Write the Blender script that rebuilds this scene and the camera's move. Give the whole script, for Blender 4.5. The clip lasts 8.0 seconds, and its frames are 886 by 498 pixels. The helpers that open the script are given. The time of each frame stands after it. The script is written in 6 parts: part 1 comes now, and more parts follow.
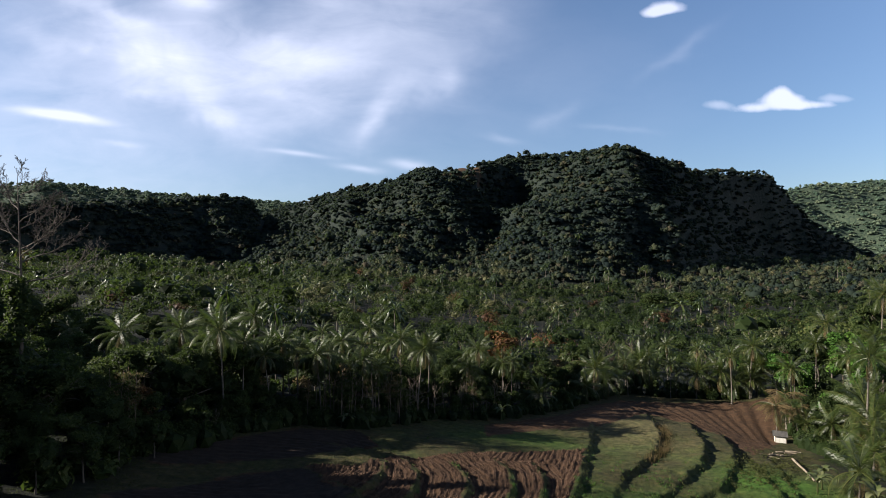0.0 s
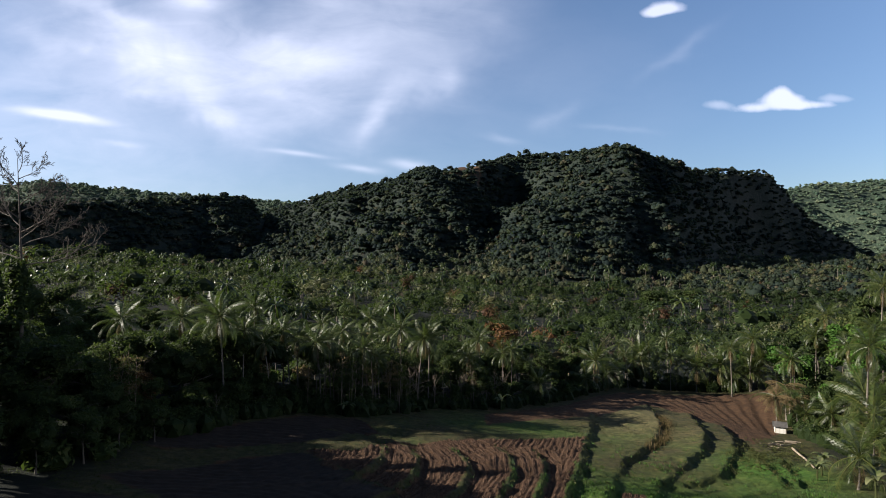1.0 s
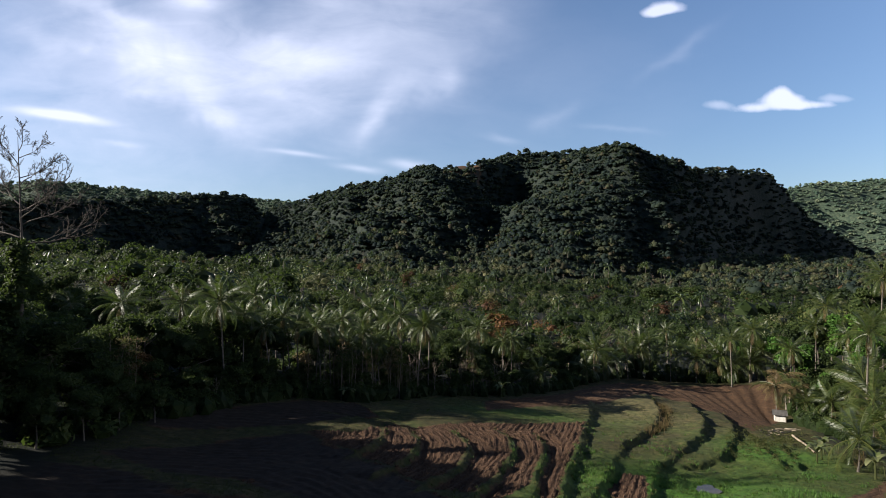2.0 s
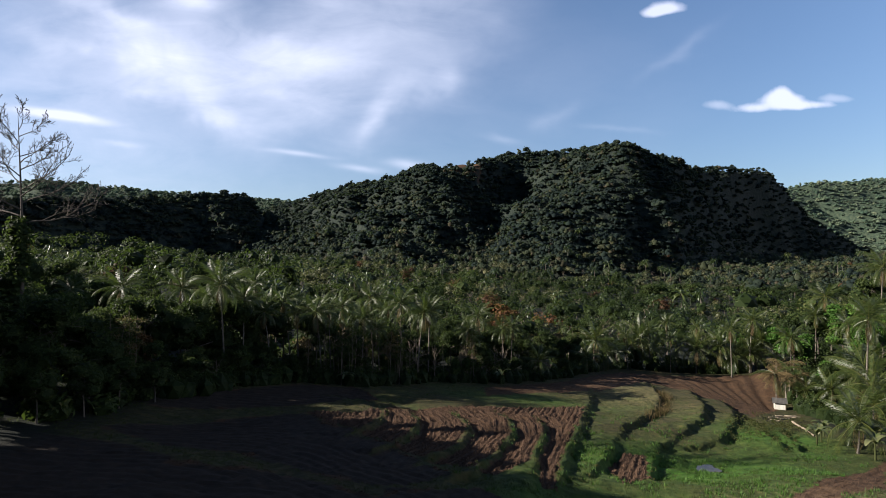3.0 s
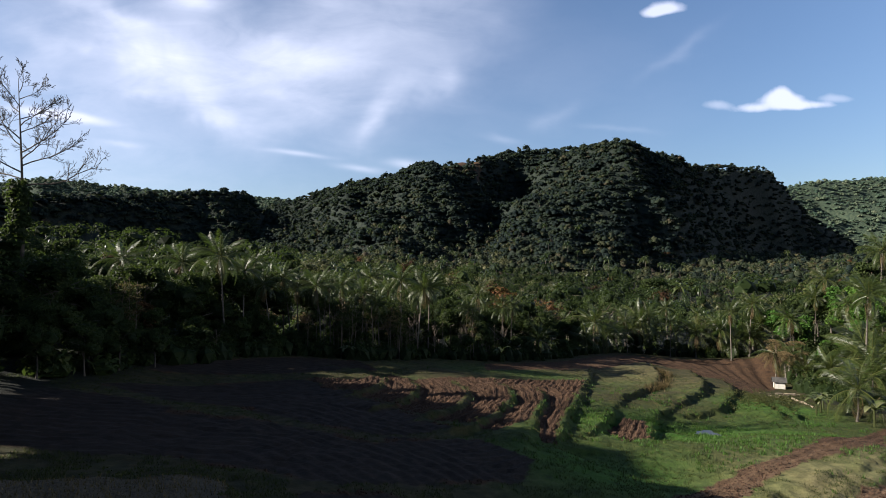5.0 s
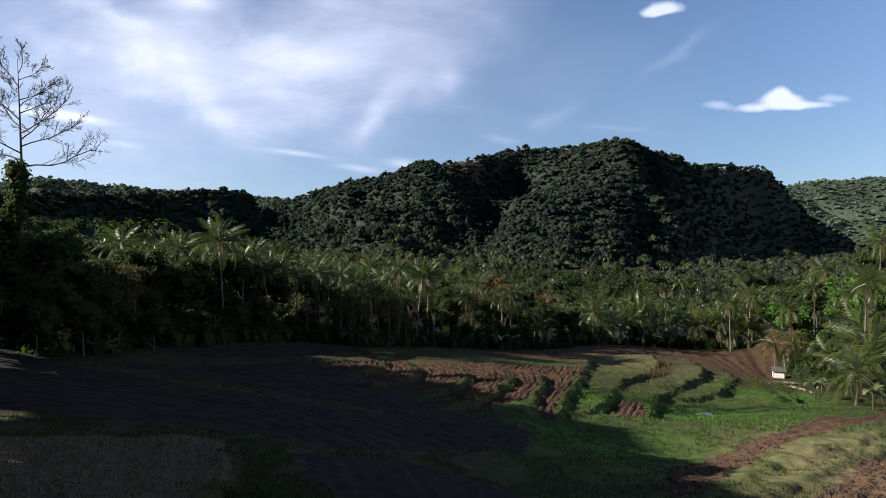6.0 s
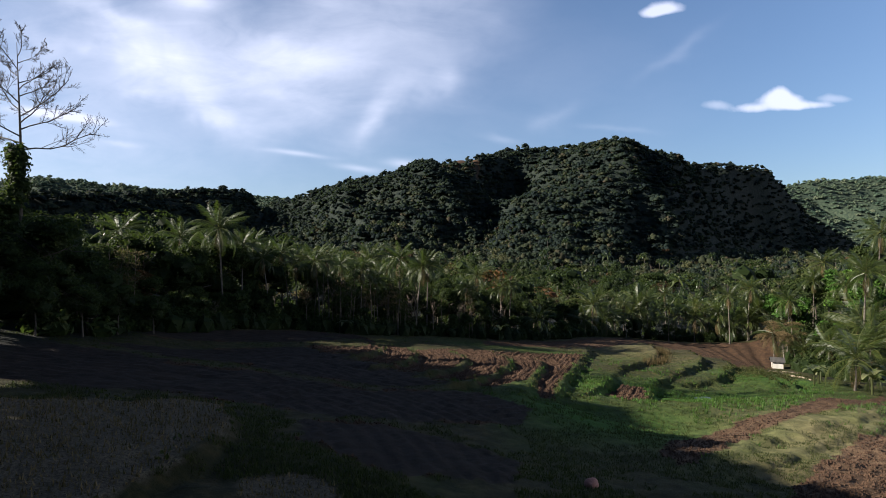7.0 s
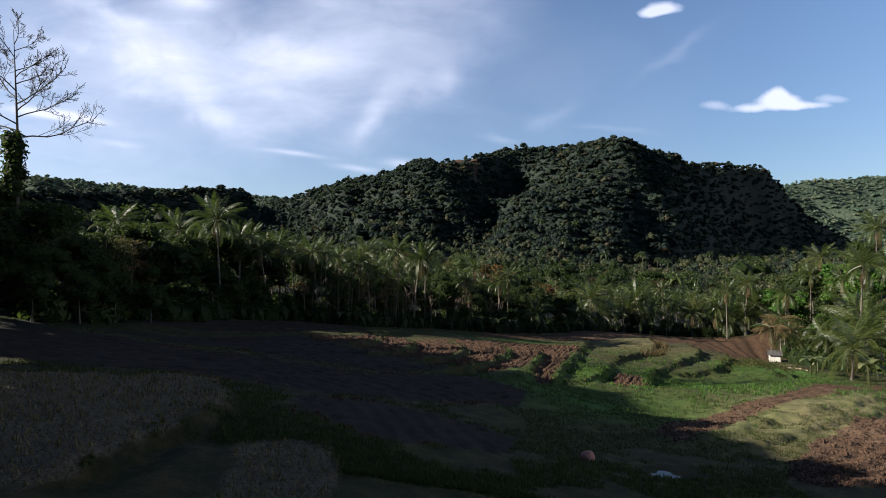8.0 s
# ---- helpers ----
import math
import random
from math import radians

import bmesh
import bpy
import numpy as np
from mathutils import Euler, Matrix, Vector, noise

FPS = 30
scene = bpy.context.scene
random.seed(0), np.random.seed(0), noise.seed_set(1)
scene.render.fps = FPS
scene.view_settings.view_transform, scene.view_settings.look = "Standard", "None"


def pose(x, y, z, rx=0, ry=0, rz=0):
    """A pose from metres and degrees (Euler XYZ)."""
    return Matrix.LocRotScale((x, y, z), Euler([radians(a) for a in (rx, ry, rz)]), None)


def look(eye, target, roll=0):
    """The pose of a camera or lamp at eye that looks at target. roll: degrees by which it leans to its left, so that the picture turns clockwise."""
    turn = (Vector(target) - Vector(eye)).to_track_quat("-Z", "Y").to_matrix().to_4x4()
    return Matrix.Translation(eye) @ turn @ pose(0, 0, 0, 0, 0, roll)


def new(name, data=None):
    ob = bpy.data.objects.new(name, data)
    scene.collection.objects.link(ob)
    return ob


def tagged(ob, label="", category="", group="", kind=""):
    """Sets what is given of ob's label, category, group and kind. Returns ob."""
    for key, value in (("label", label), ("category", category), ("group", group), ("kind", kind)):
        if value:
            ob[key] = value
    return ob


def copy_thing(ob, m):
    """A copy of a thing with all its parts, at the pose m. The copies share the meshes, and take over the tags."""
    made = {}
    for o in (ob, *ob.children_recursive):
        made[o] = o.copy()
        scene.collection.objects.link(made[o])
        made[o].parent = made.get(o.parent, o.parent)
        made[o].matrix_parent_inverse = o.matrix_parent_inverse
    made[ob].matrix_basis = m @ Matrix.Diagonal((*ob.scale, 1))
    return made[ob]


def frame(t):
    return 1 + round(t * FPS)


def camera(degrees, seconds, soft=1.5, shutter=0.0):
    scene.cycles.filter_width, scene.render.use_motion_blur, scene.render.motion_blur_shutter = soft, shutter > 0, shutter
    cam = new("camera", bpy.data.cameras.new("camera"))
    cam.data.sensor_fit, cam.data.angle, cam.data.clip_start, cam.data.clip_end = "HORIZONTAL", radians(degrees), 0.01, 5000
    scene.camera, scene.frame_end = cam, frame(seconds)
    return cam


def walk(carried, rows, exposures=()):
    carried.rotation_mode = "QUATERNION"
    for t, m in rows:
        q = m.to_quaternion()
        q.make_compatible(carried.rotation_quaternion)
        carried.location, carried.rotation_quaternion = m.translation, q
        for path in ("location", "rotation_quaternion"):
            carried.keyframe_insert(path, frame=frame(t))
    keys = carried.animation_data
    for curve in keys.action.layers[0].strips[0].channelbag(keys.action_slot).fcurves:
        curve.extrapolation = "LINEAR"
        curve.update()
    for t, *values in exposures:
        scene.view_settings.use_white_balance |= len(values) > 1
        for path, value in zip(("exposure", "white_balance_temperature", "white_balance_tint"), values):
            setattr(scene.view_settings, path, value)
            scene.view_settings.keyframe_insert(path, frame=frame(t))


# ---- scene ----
# ---- camera and walk ----
cam = camera(74.0, 8.0, soft=0.9)
PITCH = 91.046
# a drone sinks straight down from 30 m to 15 m, and turns a little to the right at the end
PATH = [
    (0.0, 0.00, 30.00, 0.0), (0.5, 0.00, 29.15, 0.0), (1.0, 0.00, 28.25, 0.0), (1.5, 0.00, 27.20, 0.0),
    (3.0, 0.00, 23.85, 0.0), (3.5, 0.00, 22.75, 0.0), (4.0, 0.00, 21.75, 0.0), (4.5, 0.00, 20.90, 0.0),
    (6.0, 0.02, 18.00, -0.07), (6.5, 0.03, 17.05, -0.09), (7.0, 0.06, 16.25, -0.11), (7.5, 0.10, 15.60, -0.18),
    (8.0, 0.15, 15.00, -0.27),
]
STOPS, KELVIN, TINT = 1.90, 5900, 12
walk(cam, [(t, pose(x, 0, z, PITCH, 0, yaw)) for t, x, z, yaw in PATH], [(0.0, STOPS, KELVIN, TINT), (8.0, STOPS, KELVIN, TINT)])

# ---- world, sun ----
SUN_EL, SUN_AZ = 25.0, (-0.995, -0.10)
F = 1040.5


def world_sky():
    w = bpy.data.worlds.new("sky")
    scene.world = w
    w.use_nodes = True
    nt = w.node_tree
    nt.nodes.clear()
    N, Lk = nt.nodes.new, nt.links.new

    def math_node(op, a, b=None, c=None, clamp=False):
        n = N("ShaderNodeMath")
        n.operation, n.use_clamp = op, clamp
        for i, v in enumerate((a, b, c)):
            if v is None:
                continue
            if isinstance(v, (int, float)):
                n.inputs[i].default_value = v
            else:
                Lk(v, n.inputs[i])
        return n.outputs[0]

    sky = N("ShaderNodeTexSky")
    sky.sky_type = "NISHITA"
    sky.sun_disc = False
    sky.sun_elevation = radians(SUN_EL)
    sky.sun_rotation = -math.atan2(SUN_AZ[0], SUN_AZ[1])
    sky.air_density, sky.dust_density, sky.ozone_density = 1.0, 0.8, 3.0
    tc = N("ShaderNodeTexCoord")
    sep = N("ShaderNodeSeparateXYZ")
    Lk(tc.outputs["Generated"], sep.inputs[0])
    yy = math_node("MAXIMUM", math_node("ABSOLUTE", sep.outputs[1]), 0.05)
    u = math_node("DIVIDE", sep.outputs[0], yy)
    v = math_node("DIVIDE", sep.outputs[2], yy)
    uv = N("ShaderNodeCombineXYZ")
    Lk(u, uv.inputs[0])
    Lk(v, uv.inputs[1])

    def fbm(scale, detail, rough, dist, offset, stretch=(1, 1, 1), turn=0.0):
        mp = N("ShaderNodeMapping")
        mp.inputs["Location"].default_value = offset
        mp.inputs["Rotation"].default_value = (0, 0, radians(turn))
        mp.inputs["Scale"].default_value = stretch
        Lk(uv.outputs[0], mp.inputs[0])
        n = N("ShaderNodeTexNoise")
        n.inputs["Scale"].default_value = scale
        n.inputs["Detail"].default_value = detail
        n.inputs["Roughness"].default_value = rough
        n.inputs["Distortion"].default_value = dist
        Lk(mp.outputs[0], n.inputs[0])
        return n.outputs[0]

    wob1 = math_node("MULTIPLY", math_node("SUBTRACT", fbm(4.0, 4, 0.6, 0.3, (3, 1, 0)), 0.5), 0.30)
    wob2 = math_node("MULTIPLY", math_node("SUBTRACT", fbm(4.0, 4, 0.6, 0.3, (7, 4, 0)), 0.5), 0.30)
    puff = math_node("SUBTRACT", fbm(17.0, 7, 0.58, 0.3, (1, 2, 0)), 0.5)

    def blob(px, py, rx, ry, turn=0.0, wob=1.0, hard=1.0):
        """Soft ellipse in the sky round one direction; turn in degrees."""
        cu, cv = (px - 784) / F, (460 - py) / F
        du = math_node("ADD", math_node("SUBTRACT", u, cu), math_node("MULTIPLY", wob1, wob))
        dv = math_node("ADD", math_node("SUBTRACT", v, cv), math_node("MULTIPLY", wob2, wob))
        c, s = math.cos(radians(turn)), math.sin(radians(turn))
        a = math_node("ADD", math_node("MULTIPLY", du, c * F / rx), math_node("MULTIPLY", dv, s * F / rx))
        b = math_node("ADD", math_node("MULTIPLY", du, -s * F / ry), math_node("MULTIPLY", dv, c * F / ry))
        r2 = math_node("ADD", math_node("MULTIPLY", a, a), math_node("MULTIPLY", b, b))
        return math_node("EXPONENT", math_node("MULTIPLY", math_node("POWER", r2, hard), -1.0))

    def total(items):
        out = items[0]
        for i in items[1:]:
            out = math_node("ADD", out, i)
        return out

    # high thin cirrus: a broad veil with two trailing arms
    veil = total([
        math_node("MULTIPLY", blob(-80, 260, 560, 300, 0, 0.3), 0.62),
        math_node("MULTIPLY", blob(640, 40, 230, 135, 14, 0.45, 1.5), 0.54),
        math_node("MULTIPLY", blob(460, 135, 220, 95, -18, 0.6), 0.34),
        math_node("MULTIPLY", blob(285, 115, 190, 30, -39, 0.55), 0.27),
        math_node("MULTIPLY", blob(335, 175, 105, 26, -36, 0.5), 0.18),
        math_node("MULTIPLY", blob(390, 212, 48, 15, -14, 0.4), 0.16),
        math_node("MULTIPLY", blob(255, 160, 42, 12, -10, 0.3), 0.26),
        math_node("MULTIPLY", blob(190, 22, 110, 16, -22, 0.4), 0.30),
        math_node("MULTIPLY", blob(480, 72, 95, 24, -10, 0.4), 0.30),
        math_node("MULTIPLY", blob(705, 185, 88, 26, 36, 0.5), 0.36),
        math_node("MULTIPLY", blob(655, 226, 40, 16, 55, 0.3), 0.30),
        math_node("MULTIPLY", blob(340, 2, 55, 18, 0, 0.2), 0.60),
        math_node("MULTIPLY", blob(110, 75, 65, 14, -10, 0.4), 0.24),
        math_node("MULTIPLY", blob(798, 136, 22, 26, 20, 0.25), 0.30),
        math_node("MULTIPLY", blob(985, 205, 40, 14, 15, 0.4), 0.20),
        math_node("MULTIPLY", blob(885, 245, 32, 7, -6, 0.3), 0.22),
        math_node("MULTIPLY", blob(1200, 92, 70, 10, 32, 0.3), 0.14),
        math_node("MULTIPLY", blob(1090, 226, 60, 5, -4, 0.2), 0.12),
        math_node("MULTIPLY", blob(940, 170, 300, 190, 0, 0.3), 0.10),
        math_node("MULTIPLY", blob(190, 40, 300, 130, -20, 0.5), 0.22),
    ])
    strands = fbm(3.0, 6, 0.55, 0.6, (0.3, 0.8, 0), (1.0, 2.2, 1.0), 35)
    fine = fbm(8.0, 6, 0.6, 0.7, (2.3, 1.8, 0), (1.0, 2.6, 1.0), 50)
    grain = math_node("MULTIPLY_ADD", math_node("MULTIPLY_ADD", fine, 0.36, math_node("MULTIPLY", strands, 0.75)), 2.6, -0.95, clamp=True)
    veil = math_node("MULTIPLY", veil, math_node("MULTIPLY_ADD", grain, 0.62, 0.44))
    thin = total([
        math_node("MULTIPLY", blob(105, 204, 82, 9, -9, 0.06, 1.4), 0.75),
        math_node("MULTIPLY", blob(525, 272, 48, 4, -7, 0.06), 0.40),
        math_node("MULTIPLY", blob(722, 294, 34, 8, -6, 0.10), 0.45),
        math_node("MULTIPLY", blob(640, 300, 38, 6, -8, 0.10), 0.35),
        math_node("MULTIPLY", blob(215, 255, 34, 5, -5, 0.1), 0.2),
    ])

    def cumulus(parts, soft=1.0):
        body = total([blob(*p, 0.0, 0.10, 1.15) for p in parts])
        edge = math_node("MULTIPLY_ADD", puff, 1.7, math_node("MULTIPLY_ADD", body, 1.22, -0.46))
        return math_node("MULTIPLY", math_node("SMOOTH_MIN", math_node("MAXIMUM", edge, 0.0), 1.0, 0.5), 0.95 * soft, clamp=True)

    cum = total([
        cumulus([(1388, 162, 19, 13), (1376, 176, 36, 13), (1404, 178, 34, 14), (1340, 190, 34, 8), (1436, 186, 44, 7)]),
        cumulus([(1272, 187, 30, 8), (1484, 175, 36, 8)], 0.45),
        cumulus([(1192, 4, 34, 13), (1160, 17, 22, 8), (1180, 12, 30, 9)], 0.9),
    ])
    # the same sort of thin streaks in the rest of the sky
    rest = math_node("MULTIPLY", math_node("MULTIPLY_ADD", fbm(1.1, 6, 0.6, 0.6, (5, 9, 0), (1, 2, 1), 20), 3.0, -1.75, clamp=True), 0.12)
    up = math_node("MULTIPLY", sep.outputs[2], 12.0, clamp=True)
    ahead = math_node("MULTIPLY", sep.outputs[1], 8.0, clamp=True)
    cover = math_node("MULTIPLY", math_node("ADD", math_node("MULTIPLY", total([veil, thin, cum]), ahead), rest), up, clamp=True)
    mix = N("ShaderNodeMix")
    mix.data_type = "RGBA"
    Lk(cover, mix.inputs[0])
    Lk(sky.outputs[0], mix.inputs[6])
    mix.inputs[7].default_value = (7.9, 8.0, 9.0, 1)
    bg = N("ShaderNodeBackground")
    bg.inputs["Strength"].default_value = 0.0337
    Lk(mix.outputs[2], bg.inputs[0])
    out = N("ShaderNodeOutputWorld")
    Lk(bg.outputs[0], out.inputs[0])


world_sky()
sun = new("sun", bpy.data.lights.new("sun", "SUN"))
sun.data.energy = 5.0
sun.data.angle = radians(0.55)
sun.data.color = (1.0, 0.88, 0.70)
_s = Vector((SUN_AZ[0], SUN_AZ[1], 0)).normalized() * math.cos(radians(SUN_EL)) + Vector((0, 0, math.sin(radians(SUN_EL))))
sun.matrix_world = look(_s * 300, (0, 0, 0))

# ---- numeric tools ----
RNG = np.random.default_rng(7)


def smooth(a, b, x):
    t = np.clip((x - a) / (b - a), 0, 1)
    return t * t * (3 - 2 * t)


def lattice(ix, iy, seed):
    h = (ix.astype(np.int64) * 374761393 + iy.astype(np.int64) * 668265263 + seed * 974711) & 0x7FFFFFFF
    h = ((h ^ (h >> 13)) * 1274126177) & 0x7FFFFFFF
    return ((h ^ (h >> 16)) & 0xFFFF) / 65535.0


def vnoise(x, y, seed=0):
    ix, iy = np.floor(x), np.floor(y)
    fx, fy = x - ix, y - iy
    fx, fy = fx * fx * (3 - 2 * fx), fy * fy * (3 - 2 * fy)
    a, b = lattice(ix, iy, seed), lattice(ix + 1, iy, seed)
    c, d = lattice(ix, iy + 1, seed), lattice(ix + 1, iy + 1, seed)
    return (a + (b - a) * fx) * (1 - fy) + (c + (d - c) * fx) * fy - 0.5


def fbm2(x, y, seed=0, octaves=4):
    out, amp = 0.0, 1.0
    for o in range(octaves):
        out = out + amp * vnoise(x * 2**o, y * 2**o, seed + o * 17)
        amp *= 0.5
    return out


def inside(x, y, poly):
    """1 inside the polygon, else 0."""
    r = np.zeros(np.shape(x), bool)
    for (x1, y1), (x2, y2) in zip(poly, poly[1:] + poly[:1]):
        if y1 == y2:
            continue
        c = ((y1 > y) != (y2 > y)) & (x < (x2 - x1) * (y - y1) / (y2 - y1) + x1)
        r ^= c
    return r.astype(float)


def line_side(x, y, line):
    """Signed distance to a bank line (positive to its lower side) and the place along it, 0 to 1."""
    best = np.full(np.shape(x), 1e9)
    side = np.zeros(np.shape(x))
    along = np.zeros(np.shape(x))
    seg = [math.dist(a, b) for a, b in zip(line, line[1:])]
    run, whole = 0.0, sum(seg)
    for (a, b), ln in zip(zip(line, line[1:]), seg):
        dx, dy = (b[0] - a[0]) / ln, (b[1] - a[1]) / ln
        t = np.clip((x - a[0]) * dx + (y - a[1]) * dy, 0, ln)
        ex, ey = x - a[0] - t * dx, y - a[1] - t * dy
        d = np.hypot(ex, ey)
        m = d < best
        best = np.where(m, d, best)
        side = np.where(m, np.sign(ex * -dy + ey * dx), side)
        along = np.where(m, (run + t) / whole, along)
        run += ln
    return best * side, along


# ---- the lie of the land ----
# the last four are unseen rises, added to block low sun and sky
SWELLS = [
    (-14, 26, 12, 9, 0.81), (-5, 24, 7, 7, 0.47), (8, 32, 9, 8, -1.01), (20, 40, 8, 5, -0.43), (30, 42, 9, 6, 0.36),
    (37, 54, 9, 7, 1.08), (20, 60, 9, 6, -1.02), (30, 67, 10, 7, -1.32), (25, 97, 14, 12, -0.45),
    (36, 120, 14, 14, 0.67), (62, 110, 14, 14, -0.77), (66, 136, 18, 14, 0.81), (112, 122, 30, 50, 17.0), (68, 111, 14, 17, -2.0), (60, 94, 10, 9, -1.2), (72, 142, 22, 16, -1.4), (17, 46, 7, 6, -1.2), (-24, 62, 9, 8, -0.9), (38, 103, 7, 7, 0.7), (-78, 14, 30, 34, 9.0), (-118, 88, 38, 38, 16.0), (-430, -20, 170, 200, 95.0), (0, -420, 500, 190, 80.0),
]
# terrace banks, from far to near or round a nose; ground is lower on the left of the line's run
BANKS = [
    (1.0, [(-16.7, 77.6), (-10.4, 75.1), (-7.1, 72.3), (-6.7, 66.9), (-7.7, 62), (-10, 57)]),
    (1.0, [(-10.2, 79), (-6.9, 76.6), (-4.2, 73.4), (-2.6, 68.5), (-2.8, 62.4), (-4.4, 57.4), (-7, 52)]),
    (1.0, [(0.4, 76), (2.8, 70.1), (3.2, 65.7), (1.8, 58.9), (-0.7, 53.8), (-3, 50)]),
    (1.0, [(6.5, 78.2), (8.5, 72.9), (8, 65.1), (5.6, 57.5), (2.7, 51), (0, 47)]),
    (1.1, [(11.8, 78.9), (12.5, 71.7), (11.9, 67.1), (9.4, 59.1), (7.6, 49.9), (6, 45.4)]),
    (1.1, [(27, 108), (26.6, 104.7), (21.6, 87), (17.7, 74.4), (13.5, 62.6), (10, 50.8), (9.2, 48)]),
    (1.2, [(41, 119), (40, 114.3), (36.8, 99.7), (32.9, 90.4), (26.7, 80.2), (23.3, 76.1), (19.9, 68.1), (17.1, 62.3), (11.7, 51.9)]),
    (1.3, [(48.7, 115.6), (45.9, 108.2), (42.4, 94.3), (36.7, 83.8), (30.1, 74.4), (25.5, 69.8), (20.2, 57.1), (19.4, 54.2)]),
    (1.2, [(52.3, 111.8), (51.4, 109), (47.5, 95.8), (42, 84.7), (36.1, 75.7), (32.6, 72.7), (27.9, 70.7), (25, 70)]),
    (0.8, [(49.5, 99.7), (44.8, 84.7), (42.6, 75.3), (41, 70)]),
    (0.8, [(53.8, 100.1), (52.5, 94.6), (46.6, 80), (43.5, 70.7)]),
    (0.9, [(-30, 25.5), (-21.8, 26.8), (-16.2, 28.9), (-11.7, 30.1), (-9.5, 27.7), (-8.6, 23.5), (-9.3, 19.9), (-10, 17.2), (-11, 14)]),
    (0.5, [(13, 31), (15.4, 33.7), (20.2, 38.5), (27.8, 43.4), (37, 49.1), (46, 54)][::-1]),
    (0.5, [(13, 28.5), (15.3, 30.8), (21.2, 35.7), (27.2, 40.7), (34.7, 46.1), (44, 51)][::-1]),
    (0.5, [(-24, 47.5), (-17.8, 48.4), (-14.6, 46.8), (-11, 44)]),
    (0.5, [(-22, 41), (-15.5, 39.8), (-12.2, 40.5), (-8, 38)]),
]
PLOUGHED = [
    [(-16.1, 68.4), (-9.7, 69.8), (-6, 74.9), (5.9, 80.6), (20.9, 86.6), (16.5, 72.2), (9.7, 50.4), (8.5, 50.3),
     (9.1, 57.1), (4.7, 50.8), (2.3, 51.8), (-1.7, 53.4), (-4.6, 56.8), (-11, 62.3)],
    [(6.5, 89.1), (16.8, 99.1), (26.4, 103.2), (41.2, 117.1), (50.1, 109.5), (50.5, 96.3), (64.7, 112.9), (78.5, 137.9),
     (61.9, 138.2), (39.9, 131.4), (23.2, 111.6), (7.1, 97.5)],
    [(17.2, 61.6), (20.9, 66.7), (22.8, 65.8), (19.9, 56.9), (16.5, 54.2)],
    [(-24.5, 63.3), (-22, 64.6), (-16.8, 61.3), (-16.7, 56.9), (-22.4, 60.5)],
    [(12.8, 35.3), (16.1, 40.4), (23, 46.3), (30.1, 50.8), (52.7, 70), (40.5, 53.8), (31.2, 48.8), (23.9, 43.9), (15, 34.3), (13, 32.5)],
    [(16.1, 27.3), (19.3, 31.5), (21.2, 33.6), (27.6, 40.1), (34.2, 45.4), (49.1, 55.8), (44, 40), (22.9, 26), (15.7, 24.5)],
]
# left soil plots; the shade over them is put into their darker colour
SHADE_PLOTS = [
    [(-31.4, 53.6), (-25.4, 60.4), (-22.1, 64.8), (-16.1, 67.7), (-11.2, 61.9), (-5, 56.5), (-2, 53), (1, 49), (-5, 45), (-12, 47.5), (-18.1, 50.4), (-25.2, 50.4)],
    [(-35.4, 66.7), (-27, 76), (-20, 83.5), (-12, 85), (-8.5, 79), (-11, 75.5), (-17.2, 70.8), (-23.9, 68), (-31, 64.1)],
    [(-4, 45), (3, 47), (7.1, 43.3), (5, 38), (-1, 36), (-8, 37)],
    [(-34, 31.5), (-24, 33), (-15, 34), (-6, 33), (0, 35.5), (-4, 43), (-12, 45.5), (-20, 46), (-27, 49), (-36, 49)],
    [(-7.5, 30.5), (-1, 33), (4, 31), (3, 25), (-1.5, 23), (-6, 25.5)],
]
STRAW = [
    [(-30, 25), (-20.2, 26.8), (-16.0, 28.5), (-10.5, 29.3), (-8.7, 24.3), (-9.4, 20.2), (-10.0, 17.3), (-12.2, 14.0), (-26, 14)],
    [(-6.7, 20.8), (-4.8, 22.1), (-3.5, 19.9), (-2.8, 17.6), (-3.0, 14), (-6.2, 14)],
]
POOLS = [(29.3, 65.4, 1.25, 1.3), (10.2, 26.4, 0.72, 0.70), (13.5, 48.5, 1.6, 0.8)]


def crest(px, keys):
    k = np.array(keys, float)
    return np.interp(px, k[:, 0], k[:, 1]), np.interp(px, k[:, 0], k[:, 2])


# bearing, rise of the skyline, distance of the ridge
MAIN_RIDGE = [
    (430, 470, 1200), (455, 385, 1200), (480, 364, 1200), (520, 358, 1170), (600, 332, 1100), (700, 315, 1070), (760, 300, 1060), (800, 303, 1060),
    (838, 298, 1070), (850, 287, 1085), (870, 275, 1110), (900, 268, 1140), (935, 262, 1160), (1000, 261, 1165), (1050, 261, 1150), (1085, 261, 1135), (1115, 257, 1125), (1150, 269, 1130),
    (1200, 288, 1150), (1250, 296, 1230), (1290, 292, 1320), (1350, 298, 1430), (1385, 324, 1480), (1400, 350, 1500), (1440, 390, 1540), (1500, 425, 1580), (1540, 455, 1600)]
